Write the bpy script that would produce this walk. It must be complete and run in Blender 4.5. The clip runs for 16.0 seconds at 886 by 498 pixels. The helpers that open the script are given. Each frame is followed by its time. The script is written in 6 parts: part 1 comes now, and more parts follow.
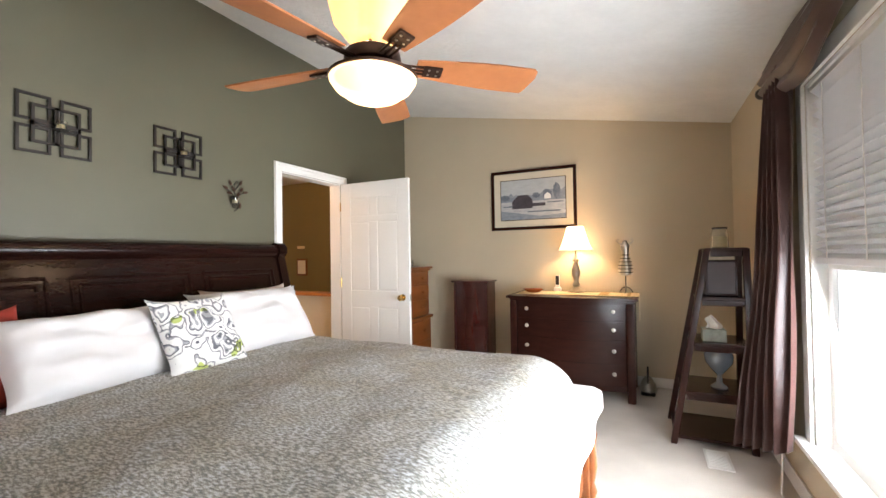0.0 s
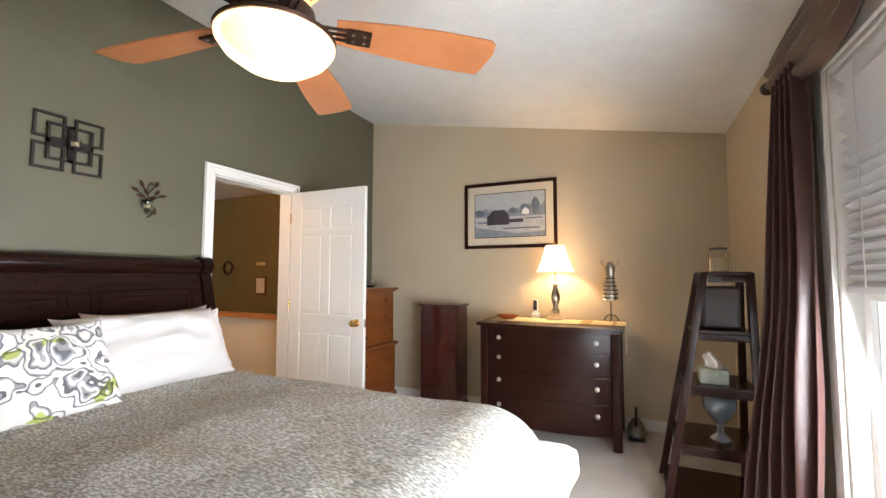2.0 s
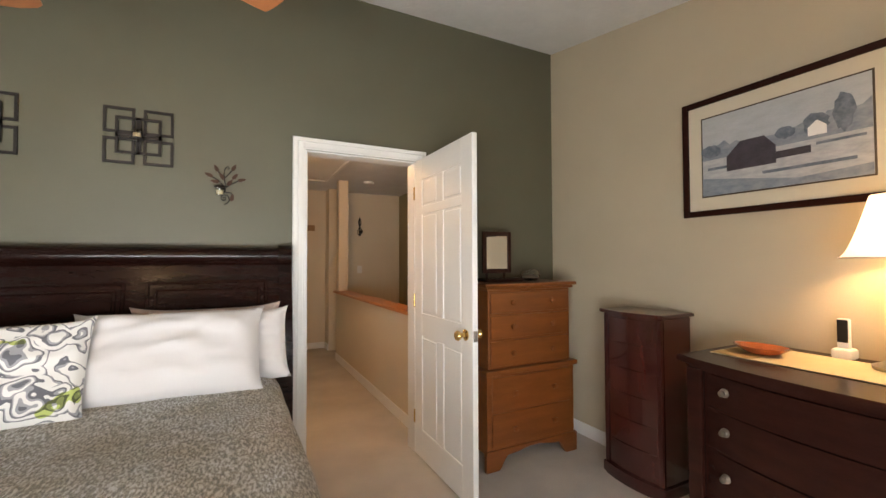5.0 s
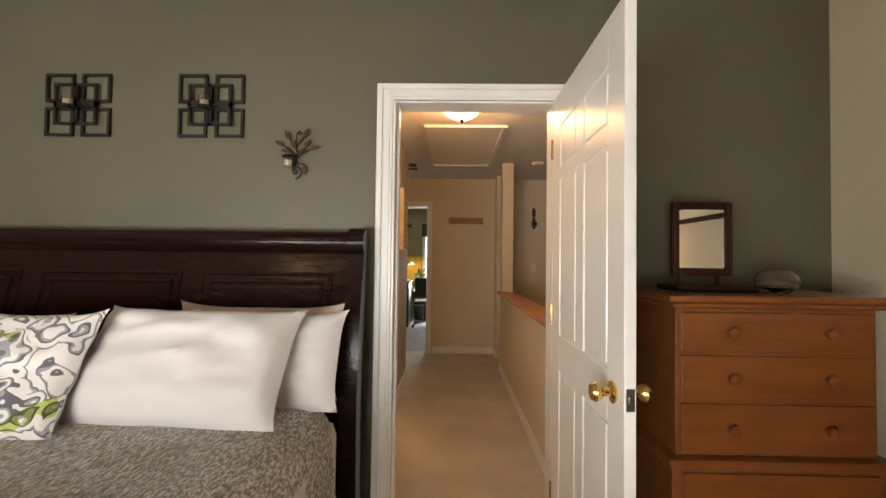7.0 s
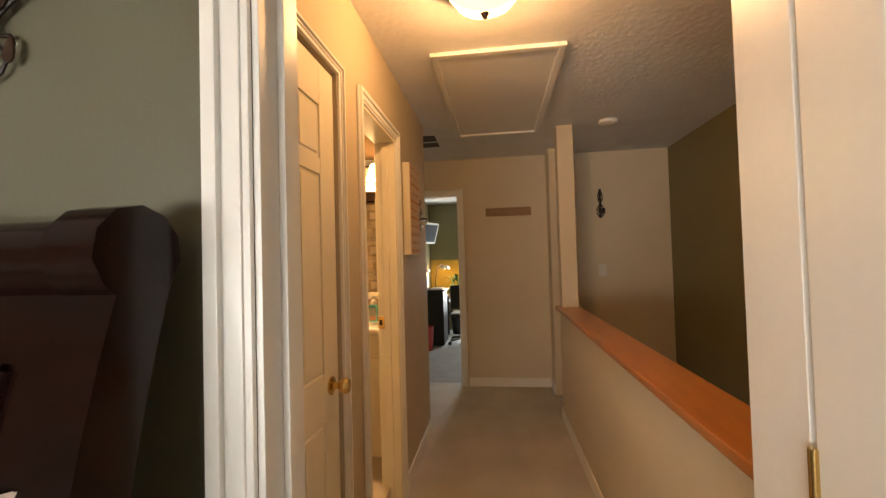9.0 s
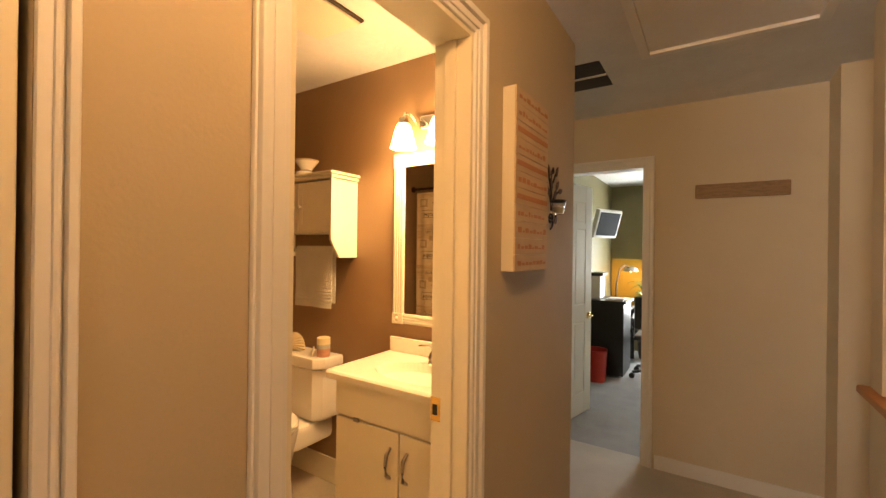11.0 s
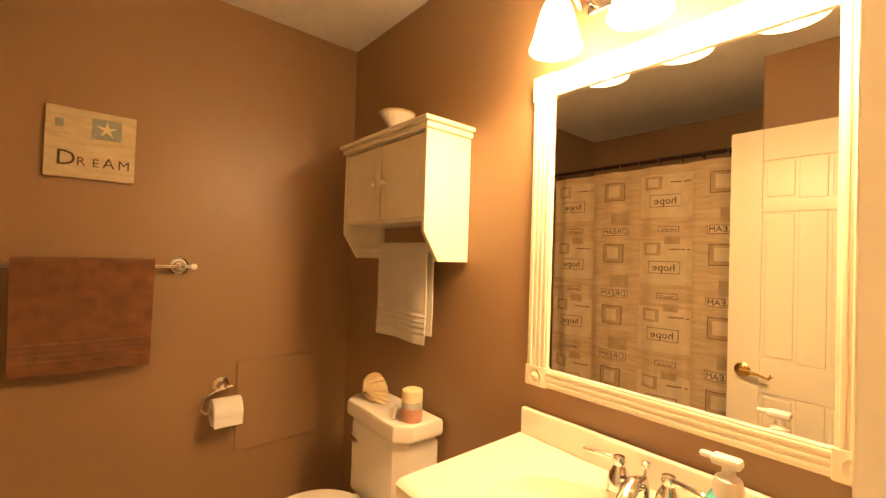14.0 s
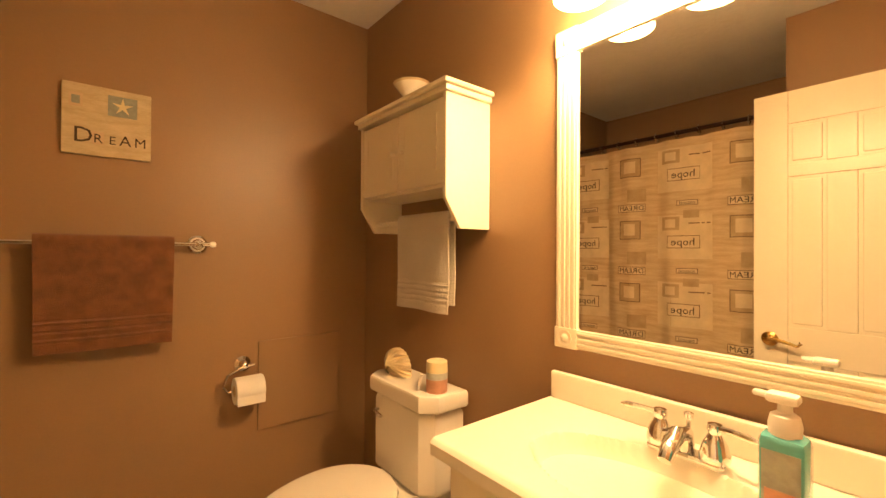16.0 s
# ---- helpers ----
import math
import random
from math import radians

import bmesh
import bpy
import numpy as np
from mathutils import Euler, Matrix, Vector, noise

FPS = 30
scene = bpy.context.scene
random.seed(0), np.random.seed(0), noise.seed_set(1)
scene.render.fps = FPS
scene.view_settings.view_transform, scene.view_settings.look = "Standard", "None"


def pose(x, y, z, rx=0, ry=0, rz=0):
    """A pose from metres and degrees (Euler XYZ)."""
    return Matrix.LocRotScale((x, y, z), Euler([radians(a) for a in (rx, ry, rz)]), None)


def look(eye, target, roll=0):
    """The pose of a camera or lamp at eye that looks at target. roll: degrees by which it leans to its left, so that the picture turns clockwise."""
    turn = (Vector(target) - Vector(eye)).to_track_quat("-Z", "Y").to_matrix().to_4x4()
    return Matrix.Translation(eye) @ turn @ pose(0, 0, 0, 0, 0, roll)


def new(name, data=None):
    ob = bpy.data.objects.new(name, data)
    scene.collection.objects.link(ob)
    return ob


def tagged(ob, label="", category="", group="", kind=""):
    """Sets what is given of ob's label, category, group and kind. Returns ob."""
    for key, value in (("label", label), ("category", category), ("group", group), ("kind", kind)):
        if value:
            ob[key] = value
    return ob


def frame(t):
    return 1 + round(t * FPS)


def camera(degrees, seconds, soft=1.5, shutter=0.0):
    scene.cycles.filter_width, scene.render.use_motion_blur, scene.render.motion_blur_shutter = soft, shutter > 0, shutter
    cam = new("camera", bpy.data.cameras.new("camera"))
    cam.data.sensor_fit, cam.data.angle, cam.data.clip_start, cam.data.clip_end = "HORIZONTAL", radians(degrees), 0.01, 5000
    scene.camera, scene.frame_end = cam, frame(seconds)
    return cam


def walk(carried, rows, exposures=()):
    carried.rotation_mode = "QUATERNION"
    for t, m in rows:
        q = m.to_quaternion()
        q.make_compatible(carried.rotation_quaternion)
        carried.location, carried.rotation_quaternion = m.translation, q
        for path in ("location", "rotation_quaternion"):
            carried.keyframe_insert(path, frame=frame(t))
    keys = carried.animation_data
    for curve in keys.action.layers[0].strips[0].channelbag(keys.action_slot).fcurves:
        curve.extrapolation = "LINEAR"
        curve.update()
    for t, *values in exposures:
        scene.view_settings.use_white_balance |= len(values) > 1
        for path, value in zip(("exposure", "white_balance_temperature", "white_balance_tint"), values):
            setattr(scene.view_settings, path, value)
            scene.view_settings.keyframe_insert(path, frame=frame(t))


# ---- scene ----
cam = camera(93.6, 16.0)
PATH = [
    (0, (-0.217, 0.243, 1.31), (-1.095, 2.039, 1.343), -0.9),
    (0.5, (-0.202, 0.299, 1.309), (-1.021, 2.123, 1.364), -0.9),
    (1, (-0.217, 0.419, 1.298), (-1.011, 2.252, 1.394), -0.6),
    (1.5, (-0.199, 0.599, 1.317), (-1.021, 2.419, 1.427), -0.6),
    (2, (-0.208, 0.773, 1.307), (-1.043, 2.585, 1.437), 0.1),
    (2.5, (-0.246, 0.973, 1.327), (-1.135, 2.762, 1.416), 0.4),
    (3, (-0.22, 1.224, 1.317), (-1.252, 2.937, 1.38), -0.4),
    (3.5, (-0.199, 1.489, 1.305), (-1.389, 3.095, 1.36), -1.1),
    (4, (-0.196, 1.766, 1.336), (-1.568, 3.221, 1.368), -0.8),
    (4.5, (-0.205, 2.074, 1.336), (-1.795, 3.287, 1.373), -0.3),
    (5, (-0.252, 2.377, 1.341), (-2.034, 3.283, 1.396), -0.2),
    (5.2, (-0.304, 2.498, 1.314), (-2.138, 3.294, 1.385), 0.2),
    (7.5, (-1.347, 3.094, 1.302), (-3.344, 2.976, 1.337), -0.1),
    (8, (-1.688, 3.12, 1.316), (-3.683, 2.986, 1.351), -0.8),
    (8.2, (-1.819, 3.138, 1.305), (-3.813, 2.996, 1.356), -1.2),
    (10.3, (-3.309, 3.156, 1.456), (-5.178, 2.444, 1.462), -0.2),
    (10.5, (-3.434, 3.163, 1.457), (-5.26, 2.347, 1.465), 0.2),
    (11, (-3.714, 3.132, 1.456), (-5.394, 2.047, 1.458), 0.7),
    (11.5, (-3.964, 3.049, 1.447), (-5.497, 1.764, 1.415), 1.2),
    (12, (-4.135, 2.938, 1.441), (-5.492, 1.469, 1.407), 2.1),
    (12.5, (-4.242, 2.826, 1.434), (-5.451, 1.232, 1.443), 2.7),
    (13, (-4.33, 2.687, 1.438), (-5.555, 1.106, 1.459), 1.5),
    (13.5, (-4.412, 2.554, 1.437), (-5.708, 1.03, 1.455), 1.7),
    (14, (-4.436, 2.489, 1.423), (-5.724, 0.959, 1.458), 1.9),
    (14.5, (-4.44, 2.462, 1.402), (-5.724, 0.929, 1.435), 0.9),
    (15, (-4.433, 2.45, 1.386), (-5.703, 0.905, 1.437), 0.4),
    (15.5, (-4.421, 2.443, 1.364), (-5.691, 0.9, 1.433), 0.6),
    (16, (-4.414, 2.44, 1.329), (-5.678, 0.89, 1.345), 0.4),
]
walk(cam, [(t, look(eye, target, roll)) for t, eye, target, roll in PATH],
     [(0, 0.15, 6200, 10), (3, 0.02, 6250, 10), (5, -0.25, 6700, 10), (8, -0.4, 7200, 10), (10.5, -0.08, 7500, 10), (12.5, 0.25, 7200, 10), (16, 0.17, 7100, 10)])

# ---- world and lamps ----
world = bpy.data.worlds.new("world")
scene.world = world
world.use_nodes = True
wn = world.node_tree
sky = wn.nodes.new("ShaderNodeTexSky")
sky.sky_type = 'NISHITA'
sky.sun_disc = False
sky.sun_elevation, sky.sun_rotation = radians(48), radians(100)
wn.links.new(sky.outputs[0], wn.nodes["Background"].inputs[0])
wn.nodes["Background"].inputs[1].default_value = 0.12


def lamp_point(name, at, watts, colour, radius=0.05):
    d = bpy.data.lights.new(name, 'POINT')
    d.energy, d.color, d.shadow_soft_size = watts, colour, radius
    o = new(name, d)
    o.location = at
    return o


def lamp_area(name, m, w, h, watts, colour):
    d = bpy.data.lights.new(name, 'AREA')
    d.shape, d.size, d.size_y, d.energy, d.color = 'RECTANGLE', w, h, watts, colour
    o = new(name, d)
    o.matrix_world = m
    return o


sun = bpy.data.lights.new("sun", 'SUN')
sun.energy, sun.angle, sun.color = 1.0, radians(12), (1, 0.96, 0.9)
new("sun", sun).matrix_world = look((0, 0, 0), (-0.75, 0.25, -0.75))
lamp_area("window_light", look((0.60, 1.75, 0.78), (-2.0, 1.75, 0.3)), 2.1, 0.85, 150, (0.95, 0.98, 1.0))
lamp_area("office_window_light", look((-10.32, 2.95, 1.2), (-7, 2.6, 0.6)), 0.8, 1.3, 110, (0.80, 0.90, 1.0))
FAN = (-1.319, 1.80)
lamp_point("fan_bulb", (FAN[0], FAN[1], 2.10), 17, (1.0, 0.68, 0.37), 0.06)
lamp_point("fan_uplight", (FAN[0], FAN[1], 2.33), 14, (1.0, 0.68, 0.36), 0.05)
lamp_point("table_lamp_bulb", (-0.86, 4.62, 1.45), 26, (1.0, 0.64, 0.32), 0.04)
lamp_point("hall_bulb", (-3.96, 3.13, 2.33), 86, (1.0, 0.55, 0.24), 0.07)
for n in range(3):
    lamp_point("vanity_bulb", (-5.29, 1.88 + 0.205 * n, 1.97), 28, (1.0, 0.63, 0.31), 0.04)
lamp_point("office_lamp_bulb", (-10.05, 2.18, 1.16), 9, (1.0, 0.6, 0.2), 0.05)


# ---- materials ----
def mat(name, colour, rough=0.6, metal=0.0, var=0.12, scale=6.0, fine=90.0, bump=0.1, second=None, stretch=(1, 1, 1),
        glass=0.0, emit=0.0, emit_colour=None, coat=0.0, sheen=0.0, spec=0.5):
    """Colour varied at two scales, with fine relief."""
    m = bpy.data.materials.new(name)
    m.use_nodes = True
    t = m.node_tree
    b = t.nodes["Principled BSDF"]
    b.inputs["Roughness"].default_value, b.inputs["Metallic"].default_value = rough, metal
    b.inputs["Transmission Weight"].default_value = glass
    b.inputs["Coat Weight"].default_value = coat
    b.inputs["Specular IOR Level"].default_value = spec
    b.inputs["Sheen Weight"].default_value = sheen
    if emit:
        b.inputs["Emission Strength"].default_value = emit
        b.inputs["Emission Color"].default_value = (*(emit_colour or colour), 1)
    co = t.nodes.new("ShaderNodeTexCoord")
    mp = t.nodes.new("ShaderNodeMapping")
    mp.inputs["Scale"].default_value = stretch
    t.links.new(co.outputs["Object"], mp.inputs[0])
    big, small = t.nodes.new("ShaderNodeTexNoise"), t.nodes.new("ShaderNodeTexNoise")
    big.inputs["Scale"].default_value, small.inputs["Scale"].default_value = scale, fine
    big.inputs["Detail"].default_value, small.inputs["Detail"].default_value = 4, 3
    for n in (big, small):
        t.links.new(mp.outputs[0], n.inputs["Vector"])
    ad = t.nodes.new("ShaderNodeMath")
    ad.operation = 'MULTIPLY_ADD'
    t.links.new(small.outputs[0], ad.inputs[0])
    ad.inputs[1].default_value = 0.45
    t.links.new(big.outputs[0], ad.inputs[2])
    ra = t.nodes.new("ShaderNodeValToRGB")
    ra.color_ramp.elements[0].position, ra.color_ramp.elements[1].position = 0.45, 1.0
    c2 = second or tuple(min(1, c * (1 + var)) for c in colour)
    c1 = tuple(c * (1 - var) for c in colour) if not second else colour
    ra.color_ramp.elements[0].color, ra.color_ramp.elements[1].color = (*c1, 1), (*c2, 1)
    t.links.new(ad.outputs[0], ra.inputs[0])
    t.links.new(ra.outputs[0], b.inputs["Base Color"])
    if bump:
        bp = t.nodes.new("ShaderNodeBump")
        bp.inputs["Strength"].default_value, bp.inputs["Distance"].default_value = bump, 0.01
        t.links.new(small.outputs[0], bp.inputs["Height"])
        t.links.new(bp.outputs[0], b.inputs["Normal"])
    return m


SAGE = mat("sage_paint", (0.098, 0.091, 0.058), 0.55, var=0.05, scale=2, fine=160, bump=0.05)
BEIGE = mat("beige_paint", (0.50, 0.42, 0.30), 0.75, var=0.04, scale=2, fine=160, bump=0.05)
# paler copy of BEIGE; brightness for the dim hall end put into the colour
BEIGE_LIGHTENED = mat("beige_paint_lightened", (0.64, 0.555, 0.42), 0.7, var=0.04, scale=2, fine=160, bump=0.05)
OLIVE = mat("olive_paint", (0.20, 0.165, 0.075), 0.55, var=0.05, scale=2, fine=160, bump=0.05)
BROWN = mat("brown_paint", (0.30, 0.185, 0.098), 0.42, var=0.05, scale=2, fine=160, bump=0.04)
CEIL = mat("ceiling_paint", (0.74, 0.73, 0.71), 0.8, var=0.05, scale=5, fine=28, bump=0.35)
CARPET = mat("carpet", (0.56, 0.51, 0.455), 0.95, var=0.14, scale=3, fine=260, bump=0.7)
VINYL = mat("vinyl_floor", (0.50, 0.43, 0.33), 0.4, var=0.12, scale=4, fine=60, bump=0.05)
WHITE = mat("white_paint", (0.78, 0.77, 0.74), 0.35, var=0.03, scale=3, fine=70, bump=0.04)
CREAM = mat("cream_paint", (0.78, 0.72, 0.58), 0.3, var=0.03, scale=3, fine=70, bump=0.03)
MAHOG = mat("mahogany", (0.018, 0.0055, 0.004), 0.24, second=(0.030, 0.009, 0.006), scale=3, fine=40, stretch=(1, 1, 9), bump=0.0, coat=0.0, spec=0.2)
MAHOGX = mat("mahogany_cross", (0.019, 0.006, 0.0045), 0.24, second=(0.029, 0.009, 0.006), scale=3, fine=40, stretch=(1.5, 9, 9), bump=0.0, coat=0.0, spec=0.2)
ESPRESSO = mat("espresso_wood", (0.006, 0.0022, 0.0016), 0.2, second=(0.016, 0.005, 0.0035), scale=2.5, fine=40, stretch=(9, 1.2, 9), bump=0.015, coat=0.0, spec=0.2)
REDWOOD = mat("red_mahogany", (0.022, 0.004, 0.0035), 0.25, second=(0.06, 0.010, 0.007), scale=3, fine=40, stretch=(6, 6, 1), bump=0.04, coat=0.5)
PINE = mat("honey_pine", (0.13, 0.038, 0.008), 0.35, second=(0.21, 0.066, 0.015), scale=3, fine=30, stretch=(6, 1, 8), bump=0.06, coat=0.2)
OAKCAP = mat("orange_oak", (0.36, 0.13, 0.035), 0.35, second=(0.52, 0.21, 0.06), scale=3, fine=40, stretch=(1, 8, 8), bump=0.06, coat=0.2)
BLADE = mat("fan_blade_wood", (0.30, 0.105, 0.035), 0.4, second=(0.40, 0.15, 0.055), scale=3, fine=30, bump=0.05)
BRONZE = mat("dark_bronze", (0.055, 0.028, 0.018), 0.4, metal=0.7, var=0.2, scale=10, bump=0.05)
BLACK = mat("black_iron", (0.018, 0.014, 0.012), 0.5, metal=0.4, var=0.2, scale=10, bump=0.1)
BLACKWOOD = mat("black_laminate", (0.012, 0.012, 0.013), 0.4, var=0.2, bump=0.03)
CHROME = mat("chrome", (0.75, 0.74, 0.72), 0.08, metal=1.0, var=0.02, bump=0.0)
PEWTER = mat("pewter", (0.42, 0.38, 0.33), 0.3, metal=1.0, var=0.15, scale=20, bump=0.1)
BRASS = mat("brass", (0.70, 0.48, 0.18), 0.18, metal=1.0, var=0.05, bump=0.0)
LINEN = mat("white_linen", (0.70, 0.68, 0.68), 0.85, var=0.04, scale=5, fine=300, bump=0.15, sheen=0.3)
TAUPE = mat("taupe_cotton", (0.50, 0.41, 0.36), 0.85, var=0.06, scale=5, fine=300, bump=0.15, sheen=0.3)
REDCLOTH = mat("red_cotton", (0.32, 0.035, 0.02), 0.85, var=0.1, fine=300, bump=0.15)
CURTAIN = mat("chocolate_satin", (0.042, 0.016, 0.013), 0.38, var=0.12, scale=12, fine=200, bump=0.08, sheen=0.08)
TOWELB = mat("brown_terry", (0.23, 0.088, 0.034), 0.95, var=0.32, scale=22, fine=420, bump=0.9, sheen=0.15)
TOWELW = mat("ivory_terry", (0.66, 0.61, 0.52), 0.95, var=0.1, scale=10, fine=420, bump=0.9, sheen=0.4)
PORCELAIN = mat("porcelain", (0.80, 0.76, 0.68), 0.1, var=0.02, bump=0.0, coat=0.5)
MARBLE = mat("cultured_marble", (0.80, 0.75, 0.64), 0.15, var=0.03, scale=3, bump=0.0, coat=0.4)
PAPER = mat("white_paper", (0.8, 0.78, 0.74), 0.9, var=0.04, fine=200, bump=0.1)
MAT_BOARD = mat("cream_mat_board", (0.60, 0.53, 0.40), 0.8, var=0.03, bump=0.02)
TERRACOTTA = mat("orange_glaze", (0.36, 0.10, 0.03), 0.2, var=0.2, bump=0.02, coat=0.5)
RUNNER = mat("runner_cloth", (0.62, 0.50, 0.31), 0.9, var=0.08, fine=300, bump=0.2)
RUNNER_DARK = mat("runner_band", (0.36, 0.25, 0.11), 0.9, var=0.08, fine=300, bump=0.2)
PLASTIC_W = mat("white_plastic", (0.72, 0.70, 0.66), 0.4, var=0.03, bump=0.0)
SHADE_PLEAT = mat("pleated_shade_cloth", (0.76, 0.76, 0.77), 0.8, var=0.03, fine=200, bump=0.05)
LEAF = mat("leaf_green", (0.07, 0.17, 0.03), 0.45, var=0.35, scale=14, bump=0.05)
RED_BIN = mat("red_plastic", (0.42, 0.03, 0.02), 0.35, var=0.05, bump=0.0)
# yellow of the lamplit office wall, the warm light put into the colour
LAMPLIT_YELLOW = mat("lamplit_wall_yellow", (0.55, 0.33, 0.05), 0.6, var=0.06, bump=0.04)
WAX = mat("candle_wax", (0.72, 0.62, 0.38), 0.5, var=0.05, scale=12, bump=0.02)
WAX_BLUE = mat("blue_wax", (0.42, 0.43, 0.40), 0.6, var=0.15, scale=30, bump=0.1)
WAX_PINK = mat("pink_wax", (0.52, 0.27, 0.18), 0.6, var=0.15, scale=30, bump=0.1)
SHELL = mat("sea_shell", (0.66, 0.50, 0.26), 0.35, second=(0.80, 0.70, 0.48), scale=9, fine=50, stretch=(1, 1, 6), bump=0.2)
GLASS = mat("clear_glass", (1, 1, 1), 0.02, var=0.0, bump=0.0, glass=1.0)
SOAP = mat("teal_soap", (0.10, 0.42, 0.44), 0.12, var=0.06, bump=0.0, coat=0.6)
SIGNWOOD = mat("sign_plank", (0.52, 0.38, 0.24), 0.7, second=(0.64, 0.50, 0.34), scale=4, fine=50, stretch=(2, 8, 8), bump=0.15)
SIGNRED = mat("sign_red_plank", (0.42, 0.17, 0.08), 0.7, second=(0.52, 0.27, 0.14), scale=4, fine=50, stretch=(2, 8, 8), bump=0.15)
# printed ink, and the painted shade of vent openings
INK_AND_SHADE = mat("dark_ink_and_shade", (0.06, 0.04, 0.025), 0.8, var=0.2, bump=0.0)
BLUEGREY = mat("blue_grey_paint", (0.30, 0.33, 0.29), 0.8, var=0.2, scale=30, bump=0.05)
DREAMBG = mat("aged_cream_board", (0.48, 0.38, 0.22), 0.7, second=(0.66, 0.56, 0.38), scale=14, fine=80, stretch=(1, 1, 4), bump=0.1)
FAN_GLOW = mat("lit_amber_glass", (0.9, 0.75, 0.5), 0.4, emit=1.7, emit_colour=(1, 0.72, 0.36), bump=0)
UP_GLOW = mat("lit_upper_glass", (0.9, 0.7, 0.4), 0.4, emit=1.4, emit_colour=(1, 0.55, 0.16), bump=0)
HALL_GLOW = mat("lit_white_glass", (0.9, 0.85, 0.7), 0.4, emit=3.5, emit_colour=(1, 0.74, 0.42), bump=0)
VAN_GLOW = mat("lit_bell_glass", (0.9, 0.8, 0.6), 0.4, emit=7.0, emit_colour=(1, 0.72, 0.38), bump=0)
SHADE_GLOW = mat("lit_lamp_shade", (0.85, 0.75, 0.6), 0.8, emit=1.3, emit_colour=(1, 0.76, 0.48), bump=0.05)
OFFICE_GLOW = mat("lit_office_bulb", (0.9, 0.8, 0.5), 0.4, emit=5, emit_colour=(1, 0.8, 0.5), bump=0)
DAY = mat("bright_sky", (0.9, 0.93, 1.0), 0.8, emit=2.6, emit_colour=(0.96, 0.98, 1.0), bump=0)
MIRROR = mat("mirror_silver", (0.86, 0.86, 0.84), 0.01, metal=1.0, var=0.0, bump=0)


def knit():
    """Grey and white yarn, in short slanting strokes."""
    m = mat("woven_coverlet", (0.21, 0.215, 0.215), 0.9, second=(0.84, 0.86, 0.90), scale=75, fine=210, stretch=(0.75, 1.9, 1), bump=1.0, sheen=0.3)
    t = m.node_tree
    for n in t.nodes:
        if n.type == 'MAPPING':
            n.inputs["Rotation"].default_value = (0, 0, radians(35))
        if n.type == 'VALTORGB':
            n.color_ramp.elements[0].position, n.color_ramp.elements[1].position = 0.58, 0.84
            e = n.color_ramp.elements.new(0.70)
            e.color = (0.40, 0.385, 0.33, 1)
    b = t.nodes["Principled BSDF"]
    cloth = b.inputs["Base Color"].links[0].from_socket
    co = t.nodes.new("ShaderNodeTexCoord")
    no = t.nodes.new("ShaderNodeTexNoise")
    no.inputs["Scale"].default_value, no.inputs["Detail"].default_value, no.inputs["Roughness"].default_value = 3.2, 5, 0.62
    t.links.new(co.outputs["Object"], no.inputs["Vector"])
    ra = t.nodes.new("ShaderNodeValToRGB")
    ra.color_ramp.elements[0].position, ra.color_ramp.elements[0].color = 0.38, (0.80, 0.73, 0.60, 1)
    ra.color_ramp.elements[1].position, ra.color_ramp.elements[1].color = 0.60, (1, 1, 1, 1)
    t.links.new(no.outputs[0], ra.inputs[0])
    mx = t.nodes.new("ShaderNodeMix")
    mx.data_type, mx.blend_type = 'RGBA', 'MULTIPLY'
    mx.inputs["Factor"].default_value = 1.0
    t.links.new(cloth, mx.inputs["A"])
    t.links.new(ra.outputs[0], mx.inputs["B"])
    t.links.new(mx.outputs["Result"], b.inputs["Base Color"])
    return m


